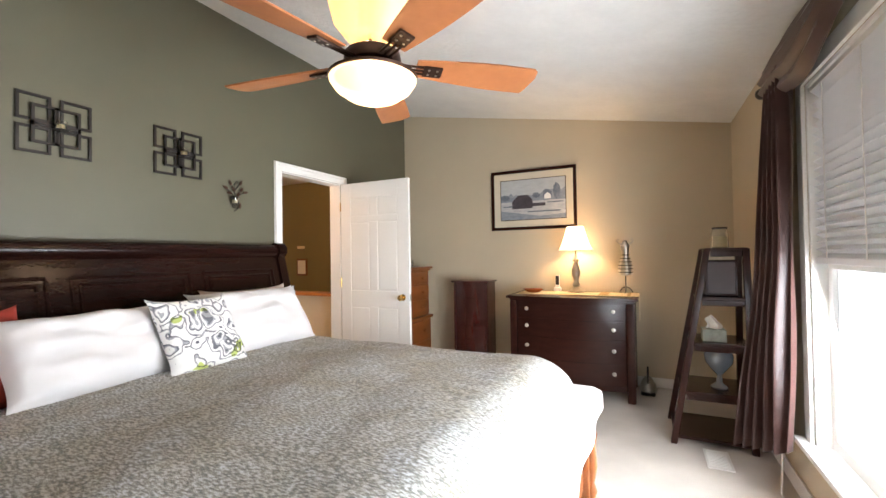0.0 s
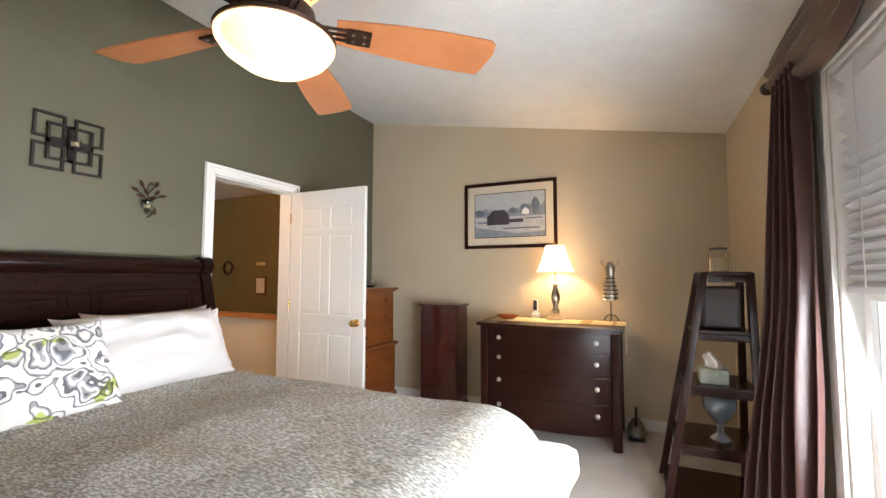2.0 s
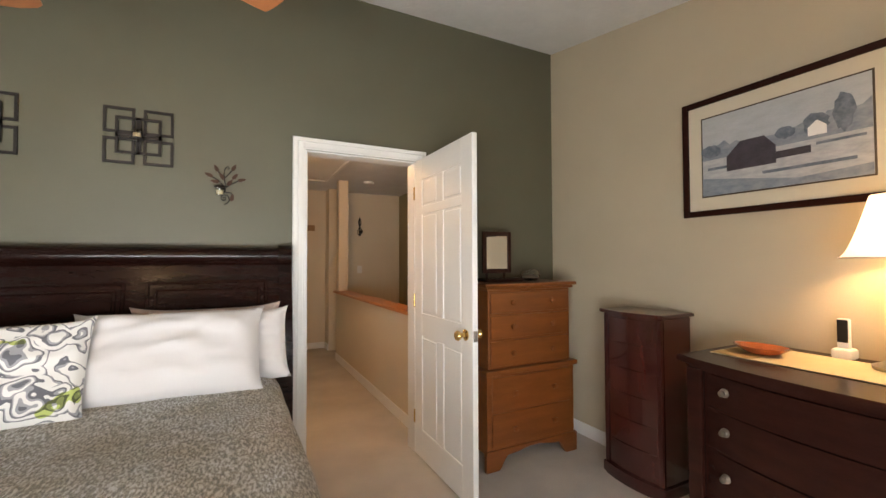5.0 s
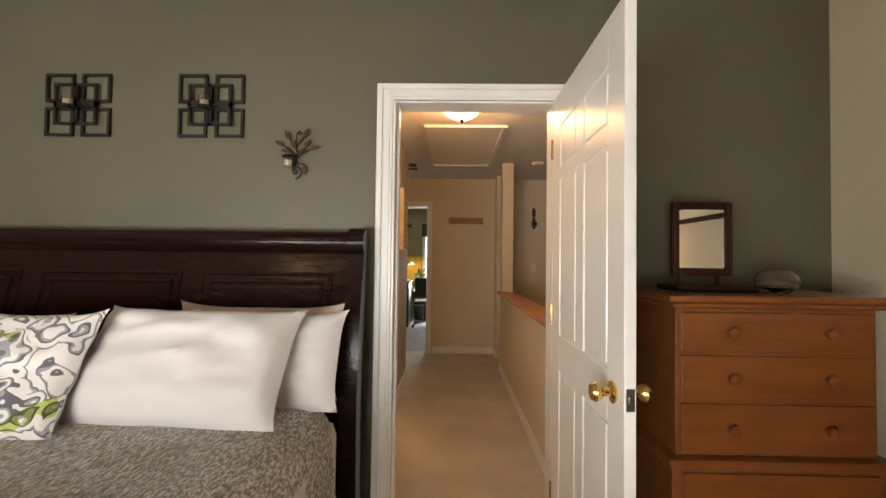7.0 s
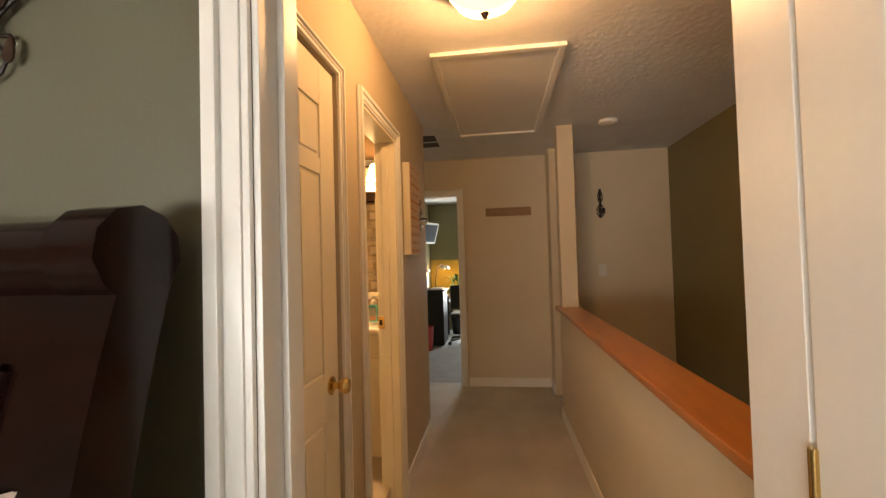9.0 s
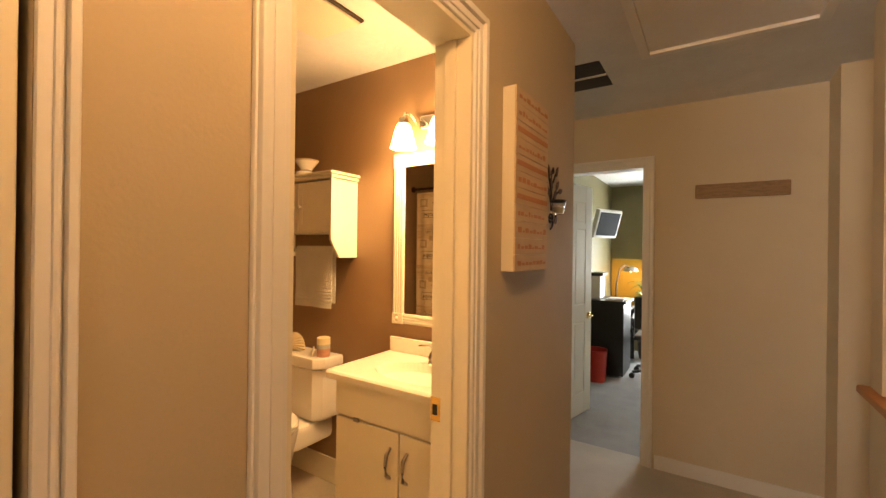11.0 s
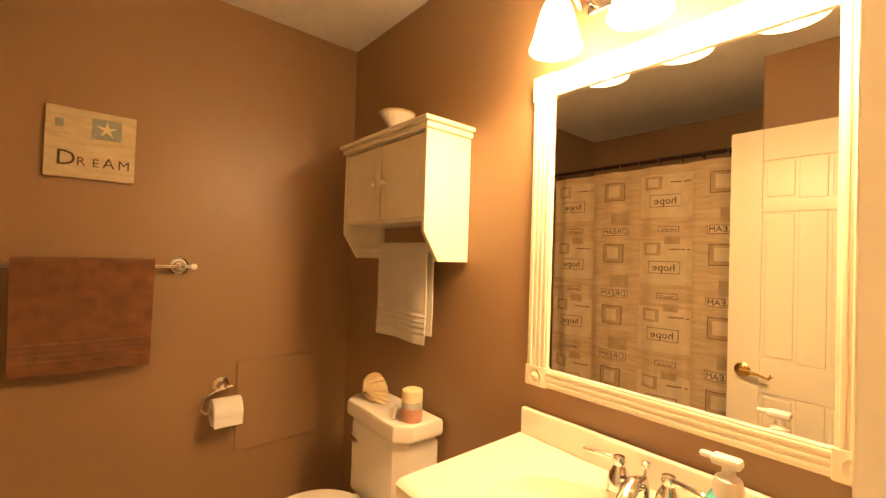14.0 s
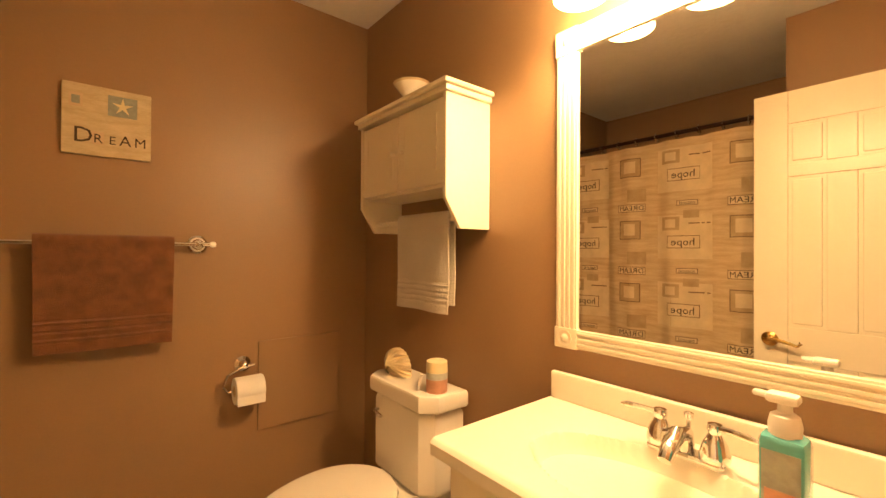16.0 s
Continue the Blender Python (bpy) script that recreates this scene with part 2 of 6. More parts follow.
def floral():
    """White cloth with grey scrolls and green leaves."""
    m = mat("scroll_print_cloth", (0.76, 0.75, 0.73), 0.85, var=0.03, fine=300, bump=0.15)
    t = m.node_tree
    b = t.nodes["Principled BSDF"]
    co = t.nodes.new("ShaderNodeTexCoord")
    wob = t.nodes.new("ShaderNodeTexNoise")
    wob.inputs["Scale"].default_value, wob.inputs["Detail"].default_value = 7, 2
    t.links.new(co.outputs["Object"], wob.inputs["Vector"])
    bend = t.nodes.new("ShaderNodeVectorMath")
    bend.operation = 'MULTIPLY_ADD'
    bend.inputs[1].default_value = (0.22, 0.22, 0.22)
    t.links.new(wob.outputs["Color"], bend.inputs[0])
    t.links.new(co.outputs["Object"], bend.inputs[2])
    cell = t.nodes.new("ShaderNodeTexVoronoi")
    cell.inputs["Scale"].default_value = 9.0
    t.links.new(bend.outputs[0], cell.inputs["Vector"])
    ra = t.nodes.new("ShaderNodeValToRGB")
    ra.color_ramp.interpolation = 'CONSTANT'
    white, grey, dark = (0.76, 0.75, 0.73, 1), (0.33, 0.33, 0.35, 1), (0.13, 0.13, 0.15, 1)
    ra.color_ramp.elements[0].color = dark
    ra.color_ramp.elements[1].position, ra.color_ramp.elements[1].color = 0.12, grey
    for at, c in ((0.20, white), (0.31, grey), (0.36, dark), (0.42, white), (0.56, grey), (0.60, dark), (0.63, white)):
        ra.color_ramp.elements.new(at).color = c
    t.links.new(cell.outputs["Distance"], ra.inputs[0])
    no = t.nodes.new("ShaderNodeTexNoise")
    no.inputs["Scale"].default_value = 7
    t.links.new(co.outputs["Object"], no.inputs["Vector"])
    st = t.nodes.new("ShaderNodeMath")
    st.operation, st.inputs[1].default_value = 'GREATER_THAN', 0.64
    t.links.new(no.outputs[0], st.inputs[0])
    gr = t.nodes.new("ShaderNodeMix")
    gr.data_type, gr.blend_type = 'RGBA', 'MULTIPLY'
    gr.inputs["B"].default_value = (0.62, 0.72, 0.22, 1)
    t.links.new(st.outputs[0], gr.inputs["Factor"])
    t.links.new(ra.outputs[0], gr.inputs["A"])
    t.links.new(gr.outputs["Result"], b.inputs["Base Color"])
    return m


def frosted(m, clear):
    """Lets part of a lamp's light through its glass or cloth."""
    t = m.node_tree
    out = t.nodes["Material Output"]
    tr, mx = t.nodes.new("ShaderNodeBsdfTransparent"), t.nodes.new("ShaderNodeMixShader")
    mx.inputs[0].default_value = clear
    t.links.new(t.nodes["Principled BSDF"].outputs[0], mx.inputs[1])
    t.links.new(tr.outputs[0], mx.inputs[2])
    t.links.new(mx.outputs[0], out.inputs[0])


for m, clear in ((FAN_GLOW, 0.4), (UP_GLOW, 0.4), (HALL_GLOW, 0.4), (VAN_GLOW, 0.5), (SHADE_GLOW, 0.35)):
    frosted(m, clear)


def let_through(m, amount):
    """Thin cloth that passes part of the daylight behind it."""
    t = m.node_tree
    b, out = t.nodes["Principled BSDF"], t.nodes["Material Output"]
    tl, mx = t.nodes.new("ShaderNodeBsdfTranslucent"), t.nodes.new("ShaderNodeMixShader")
    t.links.new(b.inputs["Base Color"].links[0].from_socket, tl.inputs[0])
    mx.inputs[0].default_value = amount
    t.links.new(b.outputs[0], mx.inputs[1])
    t.links.new(tl.outputs[0], mx.inputs[2])
    t.links.new(mx.outputs[0], out.inputs[0])


let_through(SHADE_PLEAT, 0.15)
KNIT, FLORAL = knit(), floral()

# ---- shaping ----
POSE = {}


def thing(name, at, label, category, group="", rz=0, kind=""):
    e = new(name)
    e.empty_display_size = 0.1
    m = pose(*at, 0, 0, rz)
    e.matrix_world = m
    POSE[e] = m
    return tagged(e, label, category, group, kind)


def put(name, bm, material, smooth=False, label="", category="", kind="", group=""):
    me = bpy.data.meshes.new(name)
    bmesh.ops.recalc_face_normals(bm, faces=bm.faces)
    bm.to_mesh(me)
    bm.free()
    if smooth:
        me.polygons.foreach_set("use_smooth", [True] * len(me.polygons))
        me.set_sharp_from_angle(angle=radians(38))
    me.materials.append(material)
    o = tagged(new(name, me), label, category, group, kind)
    if smooth:
        o.modifiers.new("even_faces", 'WEIGHTED_NORMAL').keep_sharp = True
    return o


def part(name, bm, material, parent, label="", smooth=True):
    """A part, its shape given in the world, under a thing or a part."""
    m = POSE[parent]
    bm.transform(m.inverted())
    o = put(name, bm, material, smooth, label)
    o.parent = parent
    POSE[o] = m
    return o


def B(*boxes, r=0.0, bm=None):
    """Boxes (x0, x1, y0, y1, z0, z1) with rounded edges."""
    bm = bm or bmesh.new()
    for x0, x1, y0, y1, z0, z1 in boxes:
        g = bmesh.ops.create_cube(bm, size=1)
        vs = g["verts"]
        for v in vs:
            v.co = Vector(((x0 + x1) / 2 + v.co.x * (x1 - x0), (y0 + y1) / 2 + v.co.y * (y1 - y0), (z0 + z1) / 2 + v.co.z * (z1 - z0)))
        if r:
            rr = min(r, 0.45 * min(abs(x1 - x0), abs(y1 - y0), abs(z1 - z0)))
            es = list({e for v in vs for e in v.link_edges})
            bmesh.ops.bevel(bm, geom=es, offset=rr, segments=2, profile=0.5, affect='EDGES')
    return bm


def lathe(profile, at, seg=28, bm=None, axis='z', sx=1.0, sy=1.0):
    """A turned shape from (radius, height) pairs."""
    bm = bm or bmesh.new()
    rings = []
    for r, h in profile:
        ring = []
        for i in range(seg):
            a = 2 * math.pi * i / seg
            p = (max(r, 1e-4) * math.cos(a) * sx, max(r, 1e-4) * math.sin(a) * sy, h)
            if axis == 'x':
                p = (p[2], p[0], p[1])
            elif axis == 'y':
                p = (p[0], p[2], p[1])
            ring.append(bm.verts.new(Vector(at) + Vector(p)))
        rings.append(ring)
    for a, b in zip(rings, rings[1:]):
        for i in range(seg):
            j = (i + 1) % seg
            bm.faces.new((a[i], a[j], b[j], b[i]))
    bm.faces.new(rings[0][::-1])
    bm.faces.new(rings[-1])
    return bm


def tube(points, r, seg=8, bm=None):
    """A round bar through points; r is one radius or one for each point."""
    bm = bm or bmesh.new()
    ps = [Vector(p) for p in points]
    rs = r if isinstance(r, (list, tuple)) else [r] * len(ps)
    rings = []
    up = Vector((0.0123, 0.031, 1)).normalized()
    for i, p in enumerate(ps):
        d = (ps[min(i + 1, len(ps) - 1)] - ps[max(i - 1, 0)]).normalized()
        u = d.cross(up)
        if u.length < 0.05:
            u = d.cross(Vector((1, 0.02, 0)))
        u.normalize()
        w = d.cross(u)
        rings.append([bm.verts.new(p + (u * math.cos(2 * math.pi * k / seg) + w * math.sin(2 * math.pi * k / seg)) * rs[i]) for k in range(seg)])
    for a, b in zip(rings, rings[1:]):
        for i in range(seg):
            j = (i + 1) % seg
            bm.faces.new((a[i], a[j], b[j], b[i]))
    bm.faces.new(rings[0][::-1])
    bm.faces.new(rings[-1])
    return bm


def prism(poly, lo, hi, axis='z', r=0.0, bm=None):
    """A flat outline drawn out along an axis. Outline in the other two axes, in the order x, y, z."""
    bm = bm or bmesh.new()

    def at(p, h):
        return {'z': (p[0], p[1], h), 'y': (p[0], h, p[1]), 'x': (h, p[0], p[1])}[axis]
    a = [bm.verts.new(at(p, lo)) for p in poly]
    b = [bm.verts.new(at(p, hi)) for p in poly]
    fs = [bm.faces.new(a[::-1]), bm.faces.new(b)]
    n = len(poly)
    for i in range(n):
        j = (i + 1) % n
        fs.append(bm.faces.new((a[i], a[j], b[j], b[i])))
    if r:
        es = list({e for f in fs[:2] for e in f.edges})
        bmesh.ops.bevel(bm, geom=es, offset=r, segments=2, profile=0.5, affect='EDGES')
    return bm


def sheet(fn, nu, nv, thick=0.0, bm=None):
    """A surface fn(u, v) for u, v in 0..1, made thick by a second skin."""
    bm = bm or bmesh.new()
    g = [[bm.verts.new(fn(i / nu, j / nv)) for j in range(nv + 1)] for i in range(nu + 1)]
    for i in range(nu):
        for j in range(nv):
            bm.faces.new((g[i][j], g[i + 1][j], g[i + 1][j + 1], g[i][j + 1]))
    if thick:
        bm.normal_update()
        bmesh.ops.solidify(bm, geom=list(bm.faces), thickness=thick)
    return bm


# ---- structure ----
def wall(name, boxes, material, label):
    return put(name, B(*boxes), material, False, label, "wall", "structure")


HC = 2.43  # flat ceilings
XW, XE, YN, YS = -2.97, 0.50, 4.80, -1.6


def vault(x):
    return 3.10 - (x - XW) * 0.1775


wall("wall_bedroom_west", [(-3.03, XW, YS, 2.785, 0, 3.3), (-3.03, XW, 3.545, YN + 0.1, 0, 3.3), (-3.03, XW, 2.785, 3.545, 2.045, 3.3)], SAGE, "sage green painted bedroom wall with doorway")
wall("wall_hall_east", [(-3.09, -3.03, 0.5, 2.785, 0, 3.3), (-3.09, -3.03, 3.545, 5.0, -2.6, 3.3), (-3.09, -3.03, 2.785, 3.545, 2.045, 3.3)], BEIGE, "beige painted wall at the hall end")
wall("wall_bedroom_north", [(-3.03, XE + 0.12, YN, YN + 0.12, 0, 3.3)], BEIGE, "beige painted bedroom wall")
WY0, WY1, WZ0, WZ1 = 0.72, 2.86, 0.36, 2.12
wall("wall_bedroom_east", [(XE, XE + 0.14, YS, WY0, 0, 2.6), (XE, XE + 0.14, WY1, YN, 0, 2.6), (XE, XE + 0.14, WY0, WY1, 0, WZ0), (XE, XE + 0.14, WY0, WY1, WZ1, 2.6)], BEIGE, "beige painted wall with tall window")
wall("wall_bedroom_south", [(-3.03, XE + 0.14, YS - 0.12, YS, 0, 3.3)], BEIGE, "plain beige bedroom wall")
put("ceiling_bedroom", prism([(-3.09, vault(-3.09)), (XE + 0.14, vault(XE + 0.14)), (XE + 0.14, 2.75), (-3.09, 3.4)], YS - 0.12, YN + 0.12, 'y'), CEIL, False, "white sloping textured ceiling", "ceiling", "structure")
put("floor_bedroom", B((-3.03, XE + 0.14, YS - 0.1, YN + 0.1, -0.12, 0)), CARPET, False, "beige cut-pile carpet", "floor", "structure")
put("floor_hall", B((-6.96, -3.03, 2.52, 3.78, -0.12, 0), (-6.96, -5.70, 1.75, 2.52, -0.12, 0)), CARPET, False, "beige cut-pile hall carpet", "floor", "structure")
HX = -5.70  # where the hall turns into its nook
BX0, BX1 = -4.705, -4.12  # bathroom doorway
CX0, CX1 = -3.835, -3.18  # closet doorway
wall("wall_hall_south", [(HX, BX0, 2.525, 2.58, 0, HC), (BX1, CX0, 2.525, 2.58, 0, HC), (CX1, -3.09, 2.525, 2.58, 0, HC), (BX0, BX1, 2.525, 2.58, 2.045, HC), (CX0, CX1, 2.525, 2.58, 2.045, HC), (HX, HX + 0.06, 1.75, 2.525, 0, HC)], BEIGE, "beige painted hall wall with two doorways")
wall("wall_bath_north", [(-5.53, BX0, 2.47, 2.525, 0, HC), (BX1, -3.95, 2.47, 2.525, 0, HC), (BX0, BX1, 2.47, 2.525, 2.045, HC)], BROWN, "brown painted bathroom wall with doorway")
wall("wall_closet", [(-3.95, -3.89, 1.95, 2.525, 0, HC), (-3.89, -3.09, 1.95, 2.01, 0, HC)], BROWN, "brown painted closet wall")
wall("wall_bath_west", [(-5.53, -5.415, 0.49, 2.47, 0, HC)], BROWN, "brown painted bathroom wall behind the vanity")
wall("wall_bath_south", [(-5.415, -3.09, 0.49, 0.61, 0, HC)], BROWN, "brown painted bathroom wall")
wall("wall_bath_east", [(-3.15, -3.09, 0.61, 1.95, 0, HC)], BROWN, "brown painted wall behind the bath")
put("floor_bath", B((-5.5, -3.09, 0.5, 2.519, -0.12, 0.09)), VINYL, False, "pale vinyl bathroom floor", "floor", "structure")
put("ceiling_bath", B((-5.53, -3.09, 0.49, 2.525, HC, HC + 0.1)), CEIL, False, "white textured bathroom ceiling", "ceiling", "structure")
put("ceiling_hall", B((-6.96, -3.03, 2.525, 5.02, HC, HC + 0.1), (-6.96, -5.64, 1.75, 2.525, HC, HC + 0.1)), CEIL, False, "white textured hall ceiling", "ceiling", "structure")
wall("wall_hall_west", [(-6.91, -6.85, 2.745, 5.0, -2.6, HC), (-6.91, -6.85, 1.75, 2.0, 0, HC), (-6.91, -6.85, 2.0, 2.745, 2.045, HC), (-6.85, -6.60, 3.68, 3.80, 0, HC)], BEIGE_LIGHTENED, "lightened beige wall at the hall end with doorway")
wall("wall_nook_south", [(-6.96, -5.64, 1.65, 1.75, 0, HC)], BEIGE_LIGHTENED, "lightened beige hall nook wall")
wall("wall_stair_north", [(-6.96, -3.03, 4.90, 5.02, -2.6, HC)], OLIVE, "olive painted stairwell wall")
wall("half_wall", [(-6.0, -3.09, 3.66, 3.78, -2.6, 0.90)], BEIGE_LIGHTENED, "low lightened beige wall beside the stairwell")
put("floor_stairwell", B((-6.96, -3.03, 3.6, 5.02, -2.7, -2.6)), CARPET, False, "carpet at the foot of the stairwell", "floor", "structure")
put("trim_half_wall_cap", B((-6.03, -3.092, 3.625, 3.815, 0.903, 0.935), r=0.008), OAKCAP, True, "orange oak cap on the low wall", "trim", "structure")
put("wall_post", B((-6.0, -5.87, 3.66, 3.79, 0.936, HC), r=0.004), BEIGE_LIGHTENED, True, "square lightened beige post from low wall to ceiling", "post", "structure")
# office beyond the hall
OXW, OYS, OYN = -10.4, 1.85, 4.3
wall("wall_office_south", [(OXW, -6.91, OYS - 0.1, OYS, 0, HC)], OLIVE, "olive painted office wall")
wall("wall_office_north", [(OXW, -6.91, OYN, OYN + 0.1, 0, HC)], OLIVE, "plain olive office wall")
wall("wall_office_west", [(OXW - 0.12, OXW, OYS - 0.1, 2.50, 0, HC), (OXW - 0.12, OXW, 3.45, OYN + 0.1, 0, HC), (OXW - 0.12, OXW, 2.50, 3.45, 0, 0.5), (OXW - 0.12, OXW, 2.50, 3.45, 2.05, HC)], OLIVE, "olive painted office wall with window")
wall("wall_office_east", [(-6.97, -6.912, 2.745, OYN, 0, HC), (-6.97, -6.912, OYS, 2.0, 0, HC), (-6.97, -6.912, 2.0, 2.745, 2.045, HC)], OLIVE, "olive painted office wall with doorway")
put("floor_office", B((OXW - 0.1, -6.91, OYS - 0.1, OYN + 0.1, -0.12, -0.001)), mat("grey_carpet", (0.33, 0.32, 0.32), 0.95, var=0.12, fine=240, bump=0.6), False, "grey office carpet", "floor", "structure")
put("ceiling_office", B((OXW - 0.12, -6.91, OYS - 0.1, OYN + 0.1, HC + 0.002, HC + 0.1)), CEIL, False, "white office ceiling", "ceiling", "structure")

# skirting and casings
SK = 0.095


def skirting(name, boxes, material=WHITE):
    put(name, B(*boxes, r=0.005), material, True, "white painted wooden skirting board", "skirting", "structure")


skirting("baseboard_bedroom", [(XW + 0.001, XW + 0.014, YS, 2.70, 0, SK), (XW + 0.001, XW + 0.014, 3.63, YN, 0, SK), (XW + 0.015, XE - 0.015, YN - 0.014, YN - 0.001, 0, SK), (XE - 0.014, XE - 0.001, YS, YN, 0, SK)])
skirting("baseboard_hall", [(HX, BX0 - 0.062, 2.581, 2.594, 0, SK), (-6.0, -3.1, 3.646, 3.659, 0, SK), (-6.849, -6.836, 2.82, 3.67, 0, SK), (-6.835, -6.6, 3.666, 3.679, 0, SK), (BX1 + 0.06, CX0 - 0.037, 2.581, 2.594, 0, SK)])
skirting("baseboard_bath", [(-5.40, -3.16, 0.611, 0.624, 0.09, 0.235), (-5.414, -5.401, 0.61, 1.72, 0.09, 0.235)], CREAM)


def casing_x(name, x, side, y0, y1, top, w=0.07):
    """Moulded casing round an opening in a wall of constant x; side: +1 or -1, the way it faces."""
    bs = []
    for d0, d1, t in ((0.0, w, 0.012), (0.012, w * 0.55, 0.017), (w * 0.62, w - 0.004, 0.024)):
        xa, xb = sorted((x + side * 0.0005, x + side * t))
        bs += [(xa, xb, y0 - d1, y0 - d0, 0, top + d1), (xa, xb, y1 + d0, y1 + d1, 0, top + d1), (xa, xb, y0 - d0 + 0.0, y1 + d0, top + d0, top + d1)]
    put(name, B(*bs, r=0.003), WHITE, True, "white moulded wooden door casing", "door casing", "structure")


def casing_y(name, y, side, x0, x1, top, material=WHITE, w=0.06):
    bs = []
    for d0, d1, t in ((0.0, w, 0.012), (0.012, w * 0.55, 0.017), (w * 0.62, w - 0.004, 0.024)):
        ya, yb = sorted((y + side * 0.0005, y + side * t))
        bs += [(x0 - d1, x0 - d0, ya, yb, 0, top + d1), (x1 + d0, x1 + d1, ya, yb, 0, top + d1), (x0 - d0, x1 + d0, ya, yb, top + d0, top + d1)]
    put(name, B(*bs, r=0.003), material, True, "cream moulded wooden door casing", "door casing", "structure")


casing_x("trim_bedroom_door", XW, 1, 2.785, 3.545, 2.045, 0.075)
casing_x("trim_office_door", -6.85, 1, 2.0, 2.745, 2.045, 0.06)
casing_y("trim_bath_door", 2.58, 1, BX0, BX1, 2.045)
casing_y("trim_closet_door", 2.58, 1, CX0, CX1, 2.045, w=0.035)
put("trim_bedroom_jamb", B((-3.095, XW + 0.002, 2.785, 2.797, 0, 2.045), (-3.095, XW + 0.002, 3.531, 3.5435, 0, 2.045), (-3.095, XW + 0.002, 2.797, 3.531, 2.033, 2.043), (-3.06, -3.02, 2.797, 2.81, 0, 2.033), r=0.002), WHITE, True, "white painted door jamb", "door jamb", "structure")
put("trim_bath_jamb", B((BX0 - 0.001, BX0 + 0.014, 2.466, 2.584, 0, 2.045), (BX1 - 0.014, BX1 + 0.001, 2.466, 2.584, 0, 2.045), (BX0 + 0.014, BX1 - 0.014, 2.466, 2.584, 2.031, 2.046), (BX0 + 0.014, BX0 + 0.026, 2.505, 2.54, 0, 2.03), r=0.002), CREAM, True, "cream painted door jamb with stop", "door jamb", "structure")
put("trim_office_jamb", B((-6.972, -6.848, 2.0, 2.012, 0, 2.045), (-6.972, -6.848, 2.733, 2.746, 0, 2.045), (-6.972, -6.848, 2.012, 2.733, 2.033, 2.046), r=0.002), WHITE, True, "white painted door jamb", "door jamb", "structure")
put("trim_attic_hatch", B((-5.98, -4.50, 2.83, 2.87, HC - 0.022, HC), (-5.98, -4.50, 3.49, 3.53, HC - 0.022, HC), (-4.54, -4.50, 2.87, 3.49, HC - 0.022, HC), (-5.98, -5.94, 2.87, 3.49, HC - 0.022, HC), (-5.94, -4.54, 2.87, 3.49, HC - 0.008, HC), r=0.004), WHITE, True, "white framed attic hatch in the ceiling", "hatch", "structure")


# ---- doors ----
def panel_door(name, at, rz, w, h, material, label, knob_side):
    """Six-panel door; its hinge stands at the origin, the leaf along x."""
    d = thing(name, at, label, "door", rz=rz, kind="structure")
    M = POSE[d]
    T = 0.034
    s, mid, rails = 0.12, 0.09, [(0.0, 0.094 * h), (0.405 * h, 0.481 * h), (0.81 * h, 0.838 * h), (0.927 * h, h)]
    bs = [(0, s, -T / 2, T / 2, 0, h), (w - s, w, -T / 2, T / 2, 0, h)]
    bs += [(w / 2 - mid / 2, w / 2 + mid / 2, -T / 2, T / 2, z0, z1) for (a, z0), (z1, b) in zip(rails, rails[1:])]
    bs += [(s, w - s, -T / 2, T / 2, a, b) for a, b in rails]
    bs.append((s * 0.5, w - s * 0.5, -T / 2 + 0.007, T / 2 - 0.007, 0.1, h - 0.05))
    bm = B(*bs, r=0.004)
    bm.transform(M)
    part("leaf", bm, material, d)
    for x0, x1 in ((s, w / 2 - mid / 2), (w / 2 + mid / 2, w - s)):
        for (a, z0), (z1, b) in zip(rails, rails[1:]):
            bm = bmesh.new()
            for sg in (1, -1):
                y0, y1 = sorted((sg * (T / 2 - 0.014), sg * (T / 2 - 0.001)))
                B((x0 + 0.013, x1 - 0.013, y0, y1, z0 + 0.013, z1 - 0.013), r=0.0055, bm=bm)
            bm.transform(M)
            part("panel", bm, material, d)
    if knob_side == "knob":
        for sg in (1, -1):
            bm = lathe([(0.001, 0), (0.03, 0.0), (0.031, 0.006), (0.013, 0.012), (0.012, 0.03), (0.024, 0.04), (0.028, 0.053), (0.022, 0.064), (0.001, 0.067)], (0, 0, 0), 20, axis='y')
            bm.transform(M @ Matrix.Translation((w - 0.07, sg * T / 2, 0.92)) @ Matrix.Diagonal((1, sg, 1, 1)))
            part("door_knob", bm, BRASS, d, "polished brass knob")
        bm = B((w - 0.0005, w + 0.002, -0.012, 0.012, 0.89, 0.95), (w, w + 0.01, -0.006, 0.006, 0.91, 0.93), r=0.002)
        bm.transform(M)
        part("latch", bm, PEWTER, d, "steel latch plate")
    else:
        for sg in (1, -1):
            bm = lathe([(0.001, 0), (0.03, 0.0), (0.031, 0.006), (0.022, 0.011), (0.012, 0.014), (0.011, 0.04), (0.001, 0.045)], (0, 0, 0), 20, axis='y')
            tube([(0, 0.04, 0), (-0.03, 0.045, 0.004), (-0.07, 0.046, -0.004), (-0.10, 0.046, -0.012), (-0.112, 0.046, 0.0), (-0.105, 0.046, 0.006)], [0.011, 0.009, 0.007, 0.006, 0.006, 0.004], bm=bm)
            bm.transform(M @ Matrix.Translation((w - 0.06, sg * T / 2, 0.865)) @ Matrix.Diagonal((1, sg, 1, 1)))
            part("lever_handle", bm, BRASS, d, "curved brass lever handle")
    for z in (0.25, 1.05, 1.80):
        bm = lathe([(0.006, -0.045), (0.006, 0.045)], (0.0, -T / 2 - 0.003, z), 10)
        bm.transform(M)
        part("hinge", bm, BRASS, d, "brass hinge")
    return d


